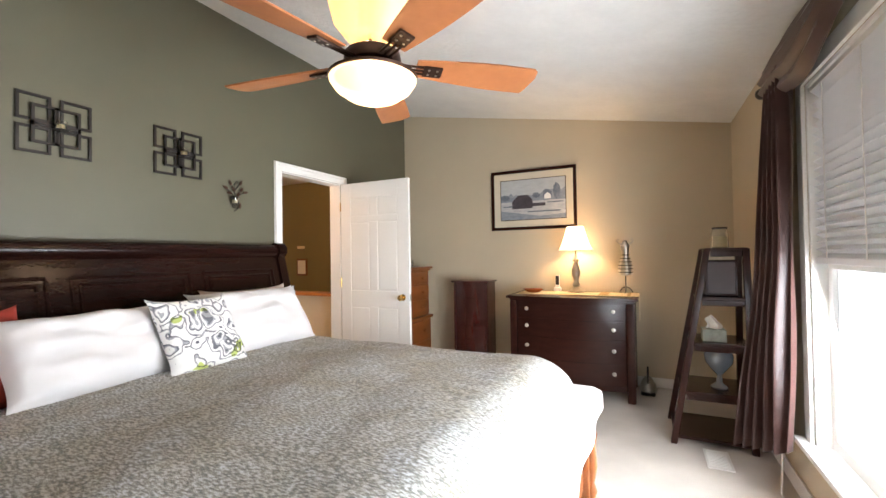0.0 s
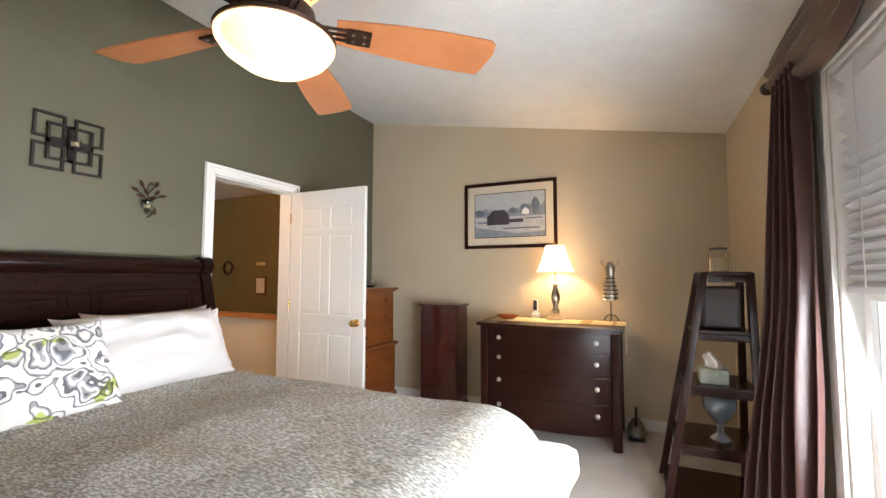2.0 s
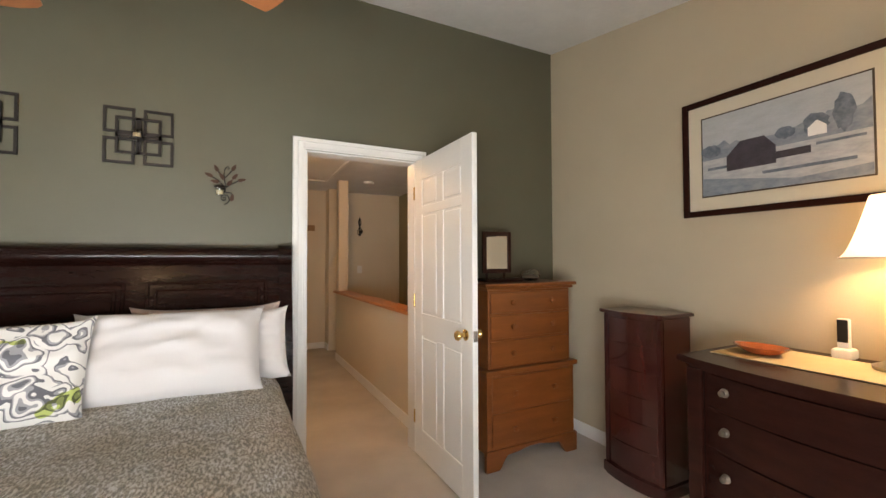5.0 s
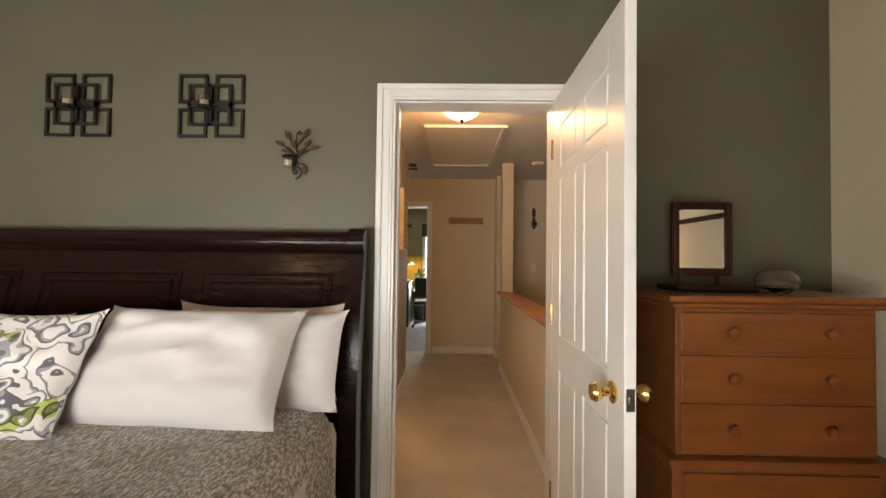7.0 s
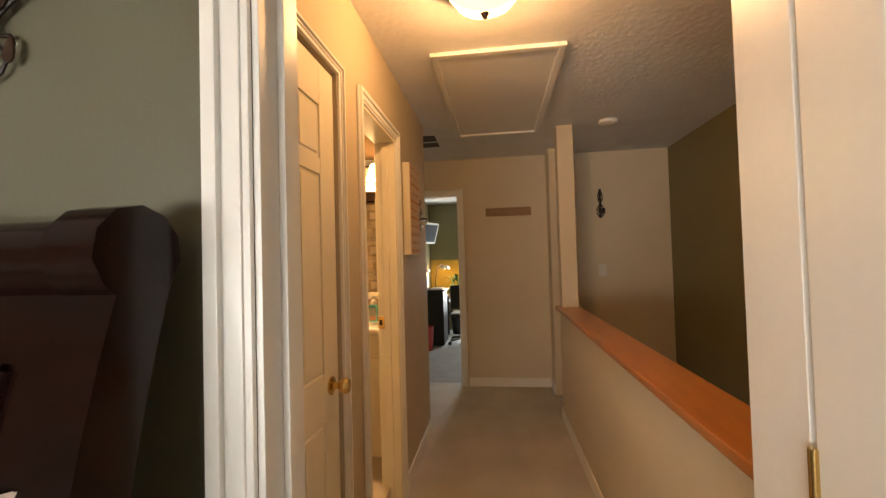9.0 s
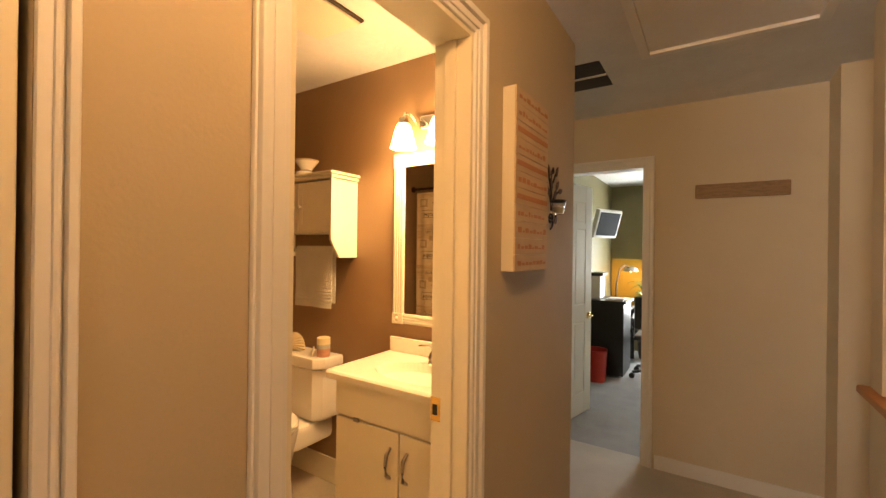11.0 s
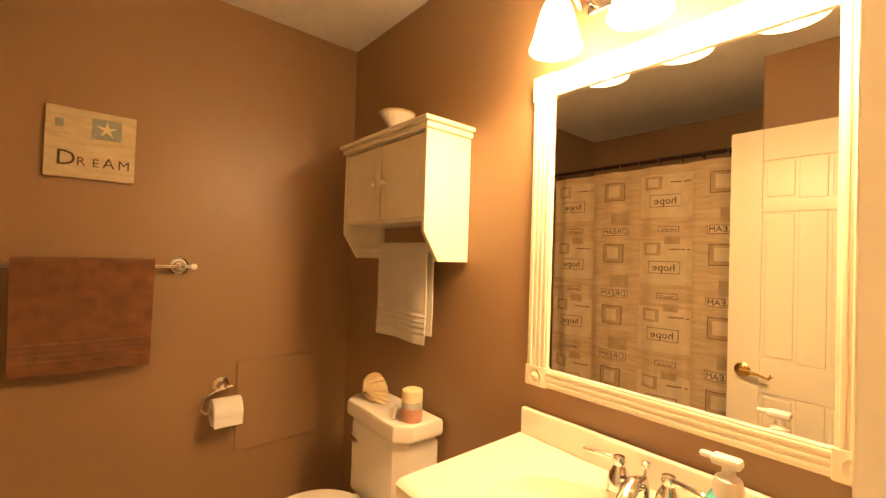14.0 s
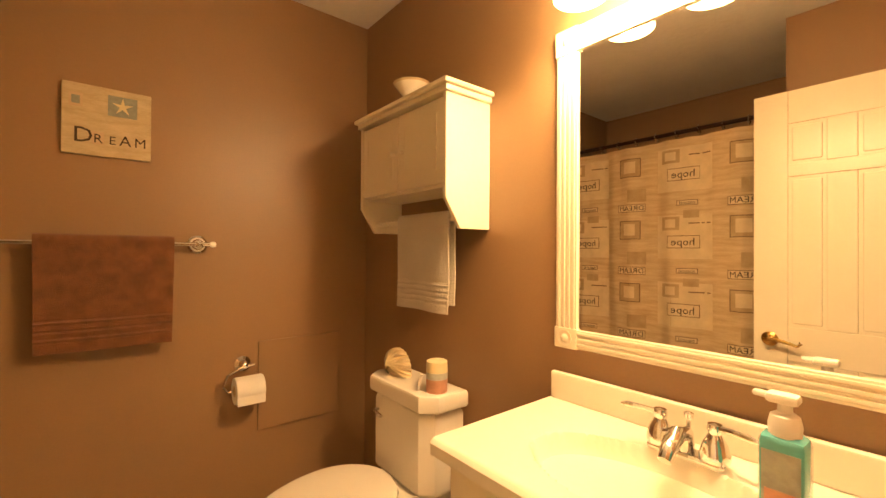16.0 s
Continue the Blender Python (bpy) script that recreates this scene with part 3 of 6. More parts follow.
panel_door("door_1", (-2.955, 3.545, 0.012), 0, 0.785, 2.025, WHITE, "open white six-panel bedroom door with brass knob", "knob")
panel_door("door_2", (-4.135, 2.452, 0.10), -90, 0.575, 1.925, CREAM, "open cream six-panel bathroom door with brass lever", "lever")
panel_door("door_3", (-3.19, 2.552, 0.012), 180, 0.638, 2.02, CREAM, "closed cream panelled closet door in the hall", "knob")
panel_door("door_4", (-6.985, 2.035, 0.012), 167, 0.70, 2.02, WHITE, "open white panelled office door with lever", "lever")
st = thing("strike_plate", (BX0 + 0.014, 2.49, 1.0), "brass strike plate on the bathroom jamb", "strike plate")
part("plate", B((BX0 + 0.0145, BX0 + 0.017, 2.467, 2.502, 0.972, 1.04), r=0.001), BRASS, st)
part("strike_hole", B((BX0 + 0.017, BX0 + 0.0175, 2.474, 2.49, 0.99, 1.02)), BLACK, st)

# ---- bedroom window ----
wi = thing("window_1", (XE, (WY0 + WY1) / 2, WZ0), "tall white double-hung window with raised lower light", "window", kind="structure")
part("window_frame", B((XE - 0.018, XE, WY0 - 0.08, WY0, WZ0, WZ1), (XE - 0.018, XE, WY1, WY1 + 0.08, WZ0, WZ1), (XE - 0.018, XE, WY0 - 0.08, WY1 + 0.08, WZ1, WZ1 + 0.08),
                       (XE, XE + 0.13, WY0, WY0 + 0.02, WZ0, WZ1), (XE, XE + 0.13, WY1 - 0.02, WY1, WZ0, WZ1), (XE, XE + 0.13, WY0 + 0.02, WY1 - 0.02, WZ1 - 0.02, WZ1), r=0.004), WHITE, wi)
part("window_sill", B((XE - 0.06, XE + 0.13, WY0 - 0.11, WY1 + 0.11, WZ0 - 0.026, WZ0 + 0.004), (XE - 0.014, XE - 0.001, WY0 - 0.08, WY1 + 0.08, WZ0 - 0.09, WZ0 - 0.03), r=0.006), WHITE, wi)
YM = (WY0 + WY1) / 2
for a, b in ((WY0 + 0.02, YM - 0.03), (YM + 0.03, WY1 - 0.02)):
    part("sash", B((XE + 0.06, XE + 0.1, a, a + 0.05, WZ0, WZ1 - 0.02), (XE + 0.06, XE + 0.1, b - 0.05, b, WZ0, WZ1 - 0.02), (XE + 0.06, XE + 0.1, a + 0.05, b - 0.05, WZ0, WZ0 + 0.06), (XE + 0.06, XE + 0.1, a + 0.05, b - 0.05, WZ1 - 0.07, WZ1 - 0.02), (XE + 0.055, XE + 0.1, a + 0.05, b - 0.05, 1.22, 1.27), r=0.004), WHITE, wi)
    pn = part("pane", B((XE + 0.078, XE + 0.084, a + 0.05, b - 0.05, WZ0 + 0.06, WZ1 - 0.07)), GLASS, wi)
    pn.visible_shadow = False
part("mullion", B((XE + 0.02, XE + 0.12, YM - 0.03, YM + 0.03, WZ0, WZ1 - 0.02), r=0.004), WHITE, wi)
put("backdrop_sky", B((4.0, 4.05, -20, 90, -12, 25)), DAY, False, "bright overcast sky outside the window", "sky", "structure")
bl = thing("pleated_shade", (XE + 0.03, YM, 1.24), "half-raised grey pleated window shade", "window shade")
NP = 38


def pleat(u, v):
    k = int(round(v * NP))
    z = WZ1 - 0.045 - (WZ1 - 0.045 - 1.275) * v ** 0.86
    return Vector((XE + 0.030 + (0.016 if k % 2 else -0.016), WY0 + 0.03 + (WY1 - WY0 - 0.06) * u, z))


part("pleats", sheet(pleat, 1, NP, 0.001), SHADE_PLEAT, bl, smooth=False)
part("head_rail", B((XE + 0.01, XE + 0.052, WY0 + 0.025, WY1 - 0.025, WZ1 - 0.045, WZ1 - 0.021), r=0.004), PLASTIC_W, bl)
part("bottom_rail", B((XE + 0.012, XE + 0.05, WY0 + 0.03, WY1 - 0.03, 1.245, 1.274), r=0.005), SHADE_PLEAT, bl)
for y in (2.68, 2.30, 1.6, 1.0):
    part("lift_cord", tube([(XE + 0.010, y, WZ1 - 0.05), (XE + 0.010, y, 1.27)], 0.0022, 6), PLASTIC_W, bl, "thin white lift cord")

# curtain, rod and draped valance
ro = thing("curtain_rod", (0.41, 3.2, 2.2), "dark curtain rod with ball finial", "curtain rod")
part("rod", tube([(0.41, 0.4, 2.23), (0.41, 3.20, 2.23)], 0.012, 12), BLACK, ro)
part("finial", lathe([(0.001, 0), (0.014, 0.0), (0.014, 0.015), (0.03, 0.03), (0.034, 0.05), (0.028, 0.068), (0.001, 0.08)], (0.41, 3.20, 2.23), 18, axis='y'), BLACK, ro)
part("bracket", B((0.40, XE, 3.11, 3.13, 2.20, 2.235), r=0.004), BLACK, ro)


def drape(u, v):
    """Gathered at the rod, spreading into the room towards the hem; u runs away from the window."""
    k = 0.6 * v + 0.4 * v * v
    z = 2.25 - v * (1.95 + 0.15 * u)
    y = (2.82 + 0.31 * u) * (1 - k) + (2.86 + 0.44 * u) * k
    x = 0.415 - k * (0.015 + 0.15 * u)
    fold = (0.030 + 0.012 * v) * math.sin(u * 5.2 * 2 * math.pi + 0.7 * math.sin(v * 4)) + 0.008 * math.sin(u * 31 + v * 9)
    return Vector((x + fold * 0.9, y + fold * 0.45, z + 0.012 * math.sin(u * 32)))


cu = thing("curtain", (0.41, 3.0, 0.26), "chocolate brown satin curtain hanging in folds", "curtain")
part("curtain_cloth", sheet(drape, 90, 36, 0.003), CURTAIN, cu)


def swag(u, v):
    y = 3.14 - u * 2.5
    top = 2.33 + 0.02 * math.sin(u * 9)
    drop = 0.17 + 0.10 * abs(math.sin(u * math.pi * 2.2 + 0.35))
    bulge = 0.035 * math.sin(v * math.pi)
    return Vector((0.415 - bulge - 0.012 * math.sin(v * 22 + u * 8), y, top - v * drop + 0.02 * math.sin(u * 20) * v))


va = thing("curtain_valance", (0.40, 1.9, 2.1), "brown cloth scarf draped over the curtain rod", "valance")
part("swag", sheet(swag, 90, 22, 0.004), CURTAIN, va)
cd = thing("blind_cord", (0.42, 3.02, 0.0), "white cord hanging to the carpet", "cord")
part("cord", tube([(0.42, 3.06, 0.30), (0.41, 3.05, 0.14), (0.40, 3.02, 0.02), (0.41, 2.9, 0.006), (0.43, 2.7, 0.006)], 0.005, 8), PLASTIC_W, cd)
fv = thing("floor_vent", (0.16, 3.36, 0), "white metal floor register set in the carpet", "floor vent")
part("vent_frame", B((0.09, 0.23, 3.22, 3.235, 0, 0.008), (0.09, 0.23, 3.475, 3.49, 0, 0.008), (0.09, 0.105, 3.235, 3.475, 0, 0.008), (0.215, 0.23, 3.235, 3.475, 0, 0.008), r=0.002), PLASTIC_W, fv)
for i in range(11):
    part("slat", B((0.105, 0.215, 3.243 + i * 0.021, 3.255 + i * 0.021, 0, 0.006), r=0.001), PLASTIC_W, fv)

# ---- bed ----
BY0, BY1 = 0.52, 2.68


def sleigh(y0, y1, grow=0.0):
    """Curled headboard section, drawn along y."""
    front, back = [], []
    for i in range(15):
        k = i / 14
        z = 0.18 + k * 1.14
        x = -2.80 + 0.045 * math.sin(k * 2.6) - 0.10 * k ** 2.6
        front.append((x + 0.030 + grow, z))
        back.append((x - 0.030 - grow * 0.4, z))
    tip = []
    for i in range(9):
        a = radians(-40 + i * 33)
        tip.append((-2.868 + (0.052 + grow) * math.cos(a), 1.372 + (0.046 + grow) * math.sin(a)))
    return prism(front + tip + back[::-1], y0, y1, 'y')


bed = thing("bed", (-1.7, 1.6, 0), "dark espresso sleigh bed with panelled headboard", "bed")
part("headboard", sleigh(BY0 + 0.05, BY1 - 0.05), ESPRESSO, bed)
part("headboard_post", sleigh(BY0 - 0.01, BY0 + 0.06, 0.016), ESPRESSO, bed)
part("headboard_post", sleigh(BY1 - 0.06, BY1 + 0.01, 0.016), ESPRESSO, bed)


def hx(z):
    k = (z - 0.18) / 1.14
    return -2.80 + 0.045 * math.sin(k * 2.6) - 0.10 * k ** 2.6 + 0.030


for y0, y1 in ((0.66, 1.20), (1.30, 1.90), (2.0, 2.55)):
    for off, zz in ((0.0, 1.23), (0.035, 1.195)):
        bm = bmesh.new()
        a, b, lo = y0 + off, y1 - off, 0.62
        tube([(hx(lo), a, lo)] + [(hx(lo + (zz - lo) * i / 6), a, lo + (zz - lo) * i / 6) for i in range(1, 7)] + [(hx(zz), a + 0.01, zz)], 0.010, 6, bm)
        tube([(hx(lo + (zz - lo) * i / 6), b, lo + (zz - lo) * i / 6) for i in range(7)], 0.010, 6, bm)
        tube([(hx(zz), a, zz), (hx(zz), b, zz)], 0.010, 6, bm)
        part("panel_moulding", bm, ESPRESSO, bed)
part("side_rail", B((-2.76, -0.62, BY1 - 0.10, BY1 - 0.065, 0.22, 0.42), r=0.006), MAHOGX, bed)
part("side_rail", B((-2.76, -0.62, BY0 + 0.065, BY0 + 0.10, 0.22, 0.42), r=0.006), MAHOGX, bed)
part("footboard", B((-0.58, -0.52, BY0 + 0.02, BY1 - 0.24, 0.14, 0.50), (-0.595, -0.505, BY0 + 0.02, BY1 - 0.24, 0.50, 0.53), r=0.012), PINE, bed, "reddish wooden footboard")
for y in (BY0 + 0.02, BY1 - 0.30):
    part("foot_post", B((-0.60, -0.49, y, y + 0.09, 0, 0.50), r=0.015), PINE, bed)
    part("foot_carving", lathe([(0.02, 0.10), (0.032, 0.14), (0.02, 0.18), (0.034, 0.26), (0.026, 0.36), (0.036, 0.42), (0.02, 0.46)], (-0.49, y + 0.045, 0), 14), PINE, bed)
part("mattress", B((-2.74, -0.64, BY0 + 0.06, BY1 - 0.06, 0.28, 0.66), r=0.05), LINEN, bed)


def cover(u, v):
    """Coverlet: flat on top, rounded over the sides and the foot."""
    s = (v - 0.5) * 2
    ha, drop = 1.02, 0.40
    w = abs(s) * (ha + drop)
    if w < ha - 0.12:
        y, z = w, 0.0
    elif w < ha + 0.07:
        a = (w - ha + 0.12) / 0.19 * math.pi / 2
        y, z = ha - 0.12 + 0.12 * math.sin(a), -0.12 * (1 - math.cos(a))
    else:
        y, z = ha + 0.05 * (w - ha - 0.07), -0.12 - (w - ha - 0.07)
    l = u * 2.42
    if l < 1.80:
        x, zx = l, 0.0
    elif l < 2.20:
        a = (l - 1.80) / 0.40 * math.pi / 2
        x, zx = 1.80 + 0.25 * math.sin(a), -0.20 * (1 - math.cos(a))
    else:
        x, zx = 2.05 + 0.05 * (l - 2.20), -0.20 - (l - 2.20)
    z0 = 0.735 + 0.028 * math.cos(s * 1.4) + 0.018 * noise.noise(Vector((l * 2.1, s * 2.4, 0.3))) + 0.006 * noise.noise(Vector((l * 7, s * 9, 2)))
    fold = 0.018 * math.sin(l * 11 + s) * max(0, -z - 0.1) * 3
    sg = 1 if s >= 0 else -1
    return Vector((-2.62 + x, 1.60 + sg * (y + fold), max(z0 + z + zx, 0.32)))


co = thing("coverlet", (-1.6, 1.6, 0.74), "grey and white woven coverlet spread over the bed", "bedspread")
part("cloth", sheet(cover, 96, 110), KNIT, co)
hem = thing("bed_sheet", (-0.55, 2.2, 0.55), "white sheet hanging over the foot of the bed", "sheet")


def foot_sheet(u, v):
    x = -0.78 + 0.315 * math.sin(min(1, v * 2.2) * math.pi / 2)
    z = 0.555 - 0.16 * max(0, v - 0.3) + 0.004 * math.sin(u * 30)
    return Vector((x + 0.008 * math.sin(u * 26) * v, 0.50 + u * 2.24, z))


part("sheet_fold", sheet(foot_sheet, 60, 10, 0.006), LINEN, hem)


def pillow(name, c, size, tilt, rz, material, label, seed):
    """A stuffed pillow with pinched corners; size is width, height, thickness."""
    w, h, th = size
    p = thing(name, c, label, "pillow")
    M = pose(*c, 0, 0, rz) @ pose(0, 0, 0, 0, -tilt, 0)
    bm = bmesh.new()
    n = 26
    for sg in (1, -1):
        g = []
        for i in range(n + 1):
            row = []
            for j in range(n + 1):
                a, b = i / n * 2 - 1, j / n * 2 - 1
                f = max(0.0, (1 - abs(a) ** 3.2) * (1 - abs(b) ** 3.2)) ** 0.55
                pin = 1 - 0.07 * (1 - abs(a) ** 4) * abs(b) - 0.0
                pin2 = 1 - 0.07 * (1 - abs(b) ** 4) * abs(a)
                wr = 0.030 * noise.noise(Vector((a * 2.2 + seed, b * 2.5, sg * 1.3))) + 0.012 * noise.noise(Vector((a * 6 + seed, b * 5, sg)))
                row.append(bm.verts.new((sg * (th / 2 * f + wr * f), a * w / 2 * pin2, (b + 1) * h / 2 * 1.0 * pin)))
            g.append(row)
        for i in range(n):
            for j in range(n):
                bm.faces.new((g[i][j], g[i + 1][j], g[i + 1][j + 1], g[i][j + 1]))
    bmesh.ops.remove_doubles(bm, verts=bm.verts, dist=0.0008)
    bm.transform(M)
    part("pillow_case", bm, material, p)
    return p


pillow("pillow", (-2.66, 2.28, 0.75), (0.70, 0.385, 0.15), 18, 0, TAUPE, "taupe sham pillow against the headboard", 1)
pillow("pillow", (-2.55, 2.34, 0.745), (0.64, 0.385, 0.15), 24, 0, LINEN, "white pillow behind the front pillow", 7)
pillow("pillow", (-2.36, 2.13, 0.745), (0.78, 0.45, 0.22), 36, -3, LINEN, "plump white pillow leaning on others", 11)
pillow("pillow", (-2.36, 1.27, 0.745), (0.72, 0.42, 0.22), 38, 4, LINEN, "plump white pillow leaning on others", 17)
pillow("throw_pillow", (-2.25, 1.67, 0.745), (0.44, 0.43, 0.13), 30, 2, FLORAL, "white cushion with grey scroll and leaf print", 23)
pillow("throw_pillow", (-2.44, 0.86, 0.745), (0.46, 0.44, 0.14), 30, 8, REDCLOTH, "red cushion beside the white pillow", 29)


# ---- dresser ----
def bow(x, x0, x1, d):
    k = (x - x0) / (x1 - x0) * 2 - 1
    return d * (1 - k * k)


def bowed(x0, x1, yf, yb, z0, z1, d, r=0.006):
    """A block whose front bows towards -y."""
    pts = [(x0 + (x1 - x0) * i / 14, yf - bow(x0 + (x1 - x0) * i / 14, x0, x1, d)) for i in range(15)]
    return prism(pts + [(x1, yb), (x0, yb)], z0, z1, 'z', r)


DX0, DX1 = -1.43, -0.32
dr = thing("dresser", (-0.87, 4.45, 0), "dark mahogany bow-front dresser with four drawers", "dresser")
part("body", bowed(DX0 + 0.06, DX1 - 0.06, 4.215, 4.765, 0.13, 0.885, 0.075), MAHOG, dr)
part("top", bowed(DX0 - 0.03, DX1 + 0.03, 4.17, 4.775, 0.888, 0.918, 0.085, 0.01), MAHOGX, dr)
part("top_moulding", bowed(DX0, DX1, 4.19, 4.77, 0.868, 0.888, 0.08, 0.006), MAHOGX, dr)
for x in (DX0, DX1 - 0.07):
    for y in (4.185, 4.69):
        part("corner_leg", B((x, x + 0.07, y, y + 0.07, 0.0, 0.87), r=0.014), MAHOG, dr)
for i, (z0, z1) in enumerate(((0.715, 0.855), (0.545, 0.705), (0.345, 0.535), (0.145, 0.335))):
    dw = part("drawer", bowed(DX0 + 0.085, DX1 - 0.085, 4.205, 4.25, z0, z1, 0.082, 0.005), MAHOGX, dr)
    for x in (-1.26, -0.49):
        y = 4.205 - bow(x, DX0 + 0.085, DX1 - 0.085, 0.082)
        part("knob", lathe([(0.001, 0), (0.018, -0.002), (0.0185, -0.005), (0.011, -0.007), (0.007, -0.010), (0.007, -0.017), (0.013, -0.022), (0.0125, -0.028), (0.001, -0.031)], (x, y, (z0 + z1) / 2 + 0.01), 16, axis='y'), PEWTER, dw, "pewter knob with round plate")
part("apron", bowed(DX0 + 0.06, DX1 - 0.06, 4.205, 4.24, 0.10, 0.14, 0.078), MAHOGX, dr)
rn = thing("table_runner", (-0.87, 4.5, 0.919), "tan cloth runner with dark bands on the dresser", "runner")
part("cloth", B((-1.40, -0.36, 4.32, 4.66, 0.9195, 0.9235), (-0.2865, -0.2835, 4.32, 4.66, 0.70, 0.92), (-0.36, -0.285, 4.32, 4.66, 0.9195, 0.9235), r=0.0012), RUNNER, rn)
for x, w in ((-1.39, 0.16), (-0.63, 0.085), (-0.385, 0.03)):
    part("band", B((x, x + w, 4.318, 4.662, 0.924, 0.9252)), RUNNER_DARK, rn)

tl = thing("table_lamp", (-0.86, 4.60, 0.925), "lit table lamp with turned pewter base and cream shade", "lamp")
part("lamp_base", lathe([(0.001, 0), (0.068, 0.0), (0.07, 0.012), (0.05, 0.022), (0.028, 0.04), (0.02, 0.055), (0.032, 0.075), (0.02, 0.095), (0.017, 0.12), (0.03, 0.17), (0.034, 0.20), (0.022, 0.26), (0.014, 0.30), (0.022, 0.315), (0.027, 0.325), (0.013, 0.335), (0.011, 0.38), (0.001, 0.385)], (-0.86, 4.60, 0.925), 24, sx=1.25, sy=1.25), PEWTER, tl)
part("lamp_stem", tube([(-0.86, 4.60, 1.30), (-0.86, 4.60, 1.62)], 0.005, 8), BRASS, tl)


def bell(u, v):
    a = u * 2 * math.pi
    r = 0.170 - 0.090 * v ** 0.72 + 0.0025 * math.cos(a * 8)
    return Vector((-0.86 + r * math.cos(a), 4.60 + r * math.sin(a), 1.345 + 0.24 * v))


part("shade", sheet(bell, 48, 10, 0.002), SHADE_GLOW, tl, "glowing cream bell shade")
part("shade_rim", tube([(-0.86 + 0.171 * math.cos(a * math.pi / 24), 4.60 + 0.171 * math.sin(a * math.pi / 24), 1.346) for a in range(49)], 0.003, 6), TAUPE, tl)

df = thing("dress_form", (-0.40, 4.58, 0.925), "small wire and mosaic dress form on a stand", "ornament")
prof = [(0.022, 0.17), (0.058, 0.18), (0.062, 0.25), (0.05, 0.31), (0.032, 0.36), (0.045, 0.42), (0.055, 0.455), (0.03, 0.48), (0.022, 0.50), (0.03, 0.505)]
part("torso_wire", lathe([(r * 0.80, h) for r, h in prof], (-0.40, 4.58, 0.925), 18, sy=0.7), PEWTER, df)
for i in range(13):
    z = 0.185 + i * 0.0165
    r = np.interp(z, [h for _, h in prof], [q for q, _ in prof])
    part("wire_hoop", tube([(-0.40 + r * 1.02 * math.cos(a * math.pi / 9), 4.58 + r * 0.73 * math.sin(a * math.pi / 9), 0.925 + z) for a in range(19)], 0.0042, 6), BLACK if i % 2 else PEWTER, df)
part("stand", tube([(-0.40, 4.58, 0.94), (-0.40, 4.58, 1.10)], 0.005, 8), BLACK, df)
for k in range(3):
    a = k * 2.094 + 0.5
    part("stand_foot", tube([(-0.40, 4.58, 0.985), (-0.40 + 0.03 * math.cos(a), 4.58 + 0.03 * math.sin(a), 0.98), (-0.40 + 0.055 * math.cos(a), 4.58 + 0.055 * math.sin(a), 0.955), (-0.40 + 0.066 * math.cos(a), 4.58 + 0.066 * math.sin(a), 0.931)], 0.0045, 6), BLACK, df)
for sg in (1, -1):
    part("shoulder_curl", tube([(-0.40 + sg * 0.03, 4.58, 1.39), (-0.40 + sg * 0.06, 4.58, 1.41), (-0.40 + sg * 0.075, 4.58, 1.43), (-0.40 + sg * 0.065, 4.58, 1.445), (-0.40 + sg * 0.052, 4.58, 1.435)], 0.006, 6), PEWTER, df)

ph = thing("cordless_phone", (-1.06, 4.68, 0.919), "white and black cordless phone standing in its cradle", "telephone")
part("cradle", B((-1.095, -1.025, 4.65, 4.73, 0.919, 0.965), r=0.012), PLASTIC_W, ph)
part("handset", B((-1.082, -1.038, 4.675, 4.70, 0.95, 1.09), r=0.009), PLASTIC_W, ph)
part("keypad", B((-1.078, -1.042, 4.670, 4.676, 0.99, 1.085), r=0.003), BLACK, ph, "black screen and keys")
bw = thing("dish", (-1.26, 4.46, 0.925), "shallow orange glazed dish on the runner", "dish")
part("bowl", lathe([(0.001, 0.0), (0.05, 0.0), (0.075, 0.012), (0.105, 0.032), (0.11, 0.036), (0.10, 0.034), (0.07, 0.017), (0.001, 0.010)], (-1.26, 4.46, 0.9245), 28, sy=0.7), TERRACOTTA, bw)
pg = thing("shoe_bag", (-0.24, 4.60, 0), "small grey and black bag on the carpet beside dresser", "bag")
part("bag_body", lathe([(0.001, 0), (0.06, 0.0), (0.075, 0.04), (0.06, 0.10), (0.03, 0.15), (0.001, 0.16)], (-0.23, 4.58, 0.0), 14, sy=1.4), PEWTER, pg)
part("strap", tube([(-0.23, 4.50, 0.11), (-0.23, 4.52, 0.2), (-0.23, 4.58, 0.24), (-0.23, 4.64, 0.2), (-0.23, 4.66, 0.11)], 0.009, 8), BLACK, pg)
part("bag_base", B((-0.29, -0.17, 4.48, 4.68, 0, 0.03), r=0.01), BLACK, pg)

# jewellery cabinet
jw = thing("jewellery_cabinet", (-1.97, 4.62, 0), "tall dark cherry jewellery cabinet with bowed drawers", "cabinet")
JX0, JX1 = -2.20, -1.76
part("body", bowed(JX0 + 0.02, JX1 - 0.02, 4.53, 4.775, 0.07, 1.005, 0.03), REDWOOD, jw)
part("top", bowed(JX0, JX1, 4.50, 4.785, 1.008, 1.03, 0.045, 0.008), REDWOOD, jw)
part("plinth", bowed(JX0 + 0.005, JX1 - 0.005, 4.515, 4.78, 0.0, 0.07, 0.035, 0.01), REDWOOD, jw)
for i in range(6):
    part("drawer", bowed(JX0 + 0.055, JX1 - 0.055, 4.520, 4.54, 0.095 + i * 0.15, 0.236 + i * 0.15, 0.030, 0.003), REDWOOD, jw)
for x in (JX0 + 0.02, JX1 - 0.05):
    part("stile", B((x, x + 0.03, 4.515, 4.545, 0.07, 1.0), r=0.006), REDWOOD, jw)

# pine chest
ch = thing("chest_of_drawers", (-2.7, 4.2, 0), "honey pine chest of drawers in two stages", "chest")
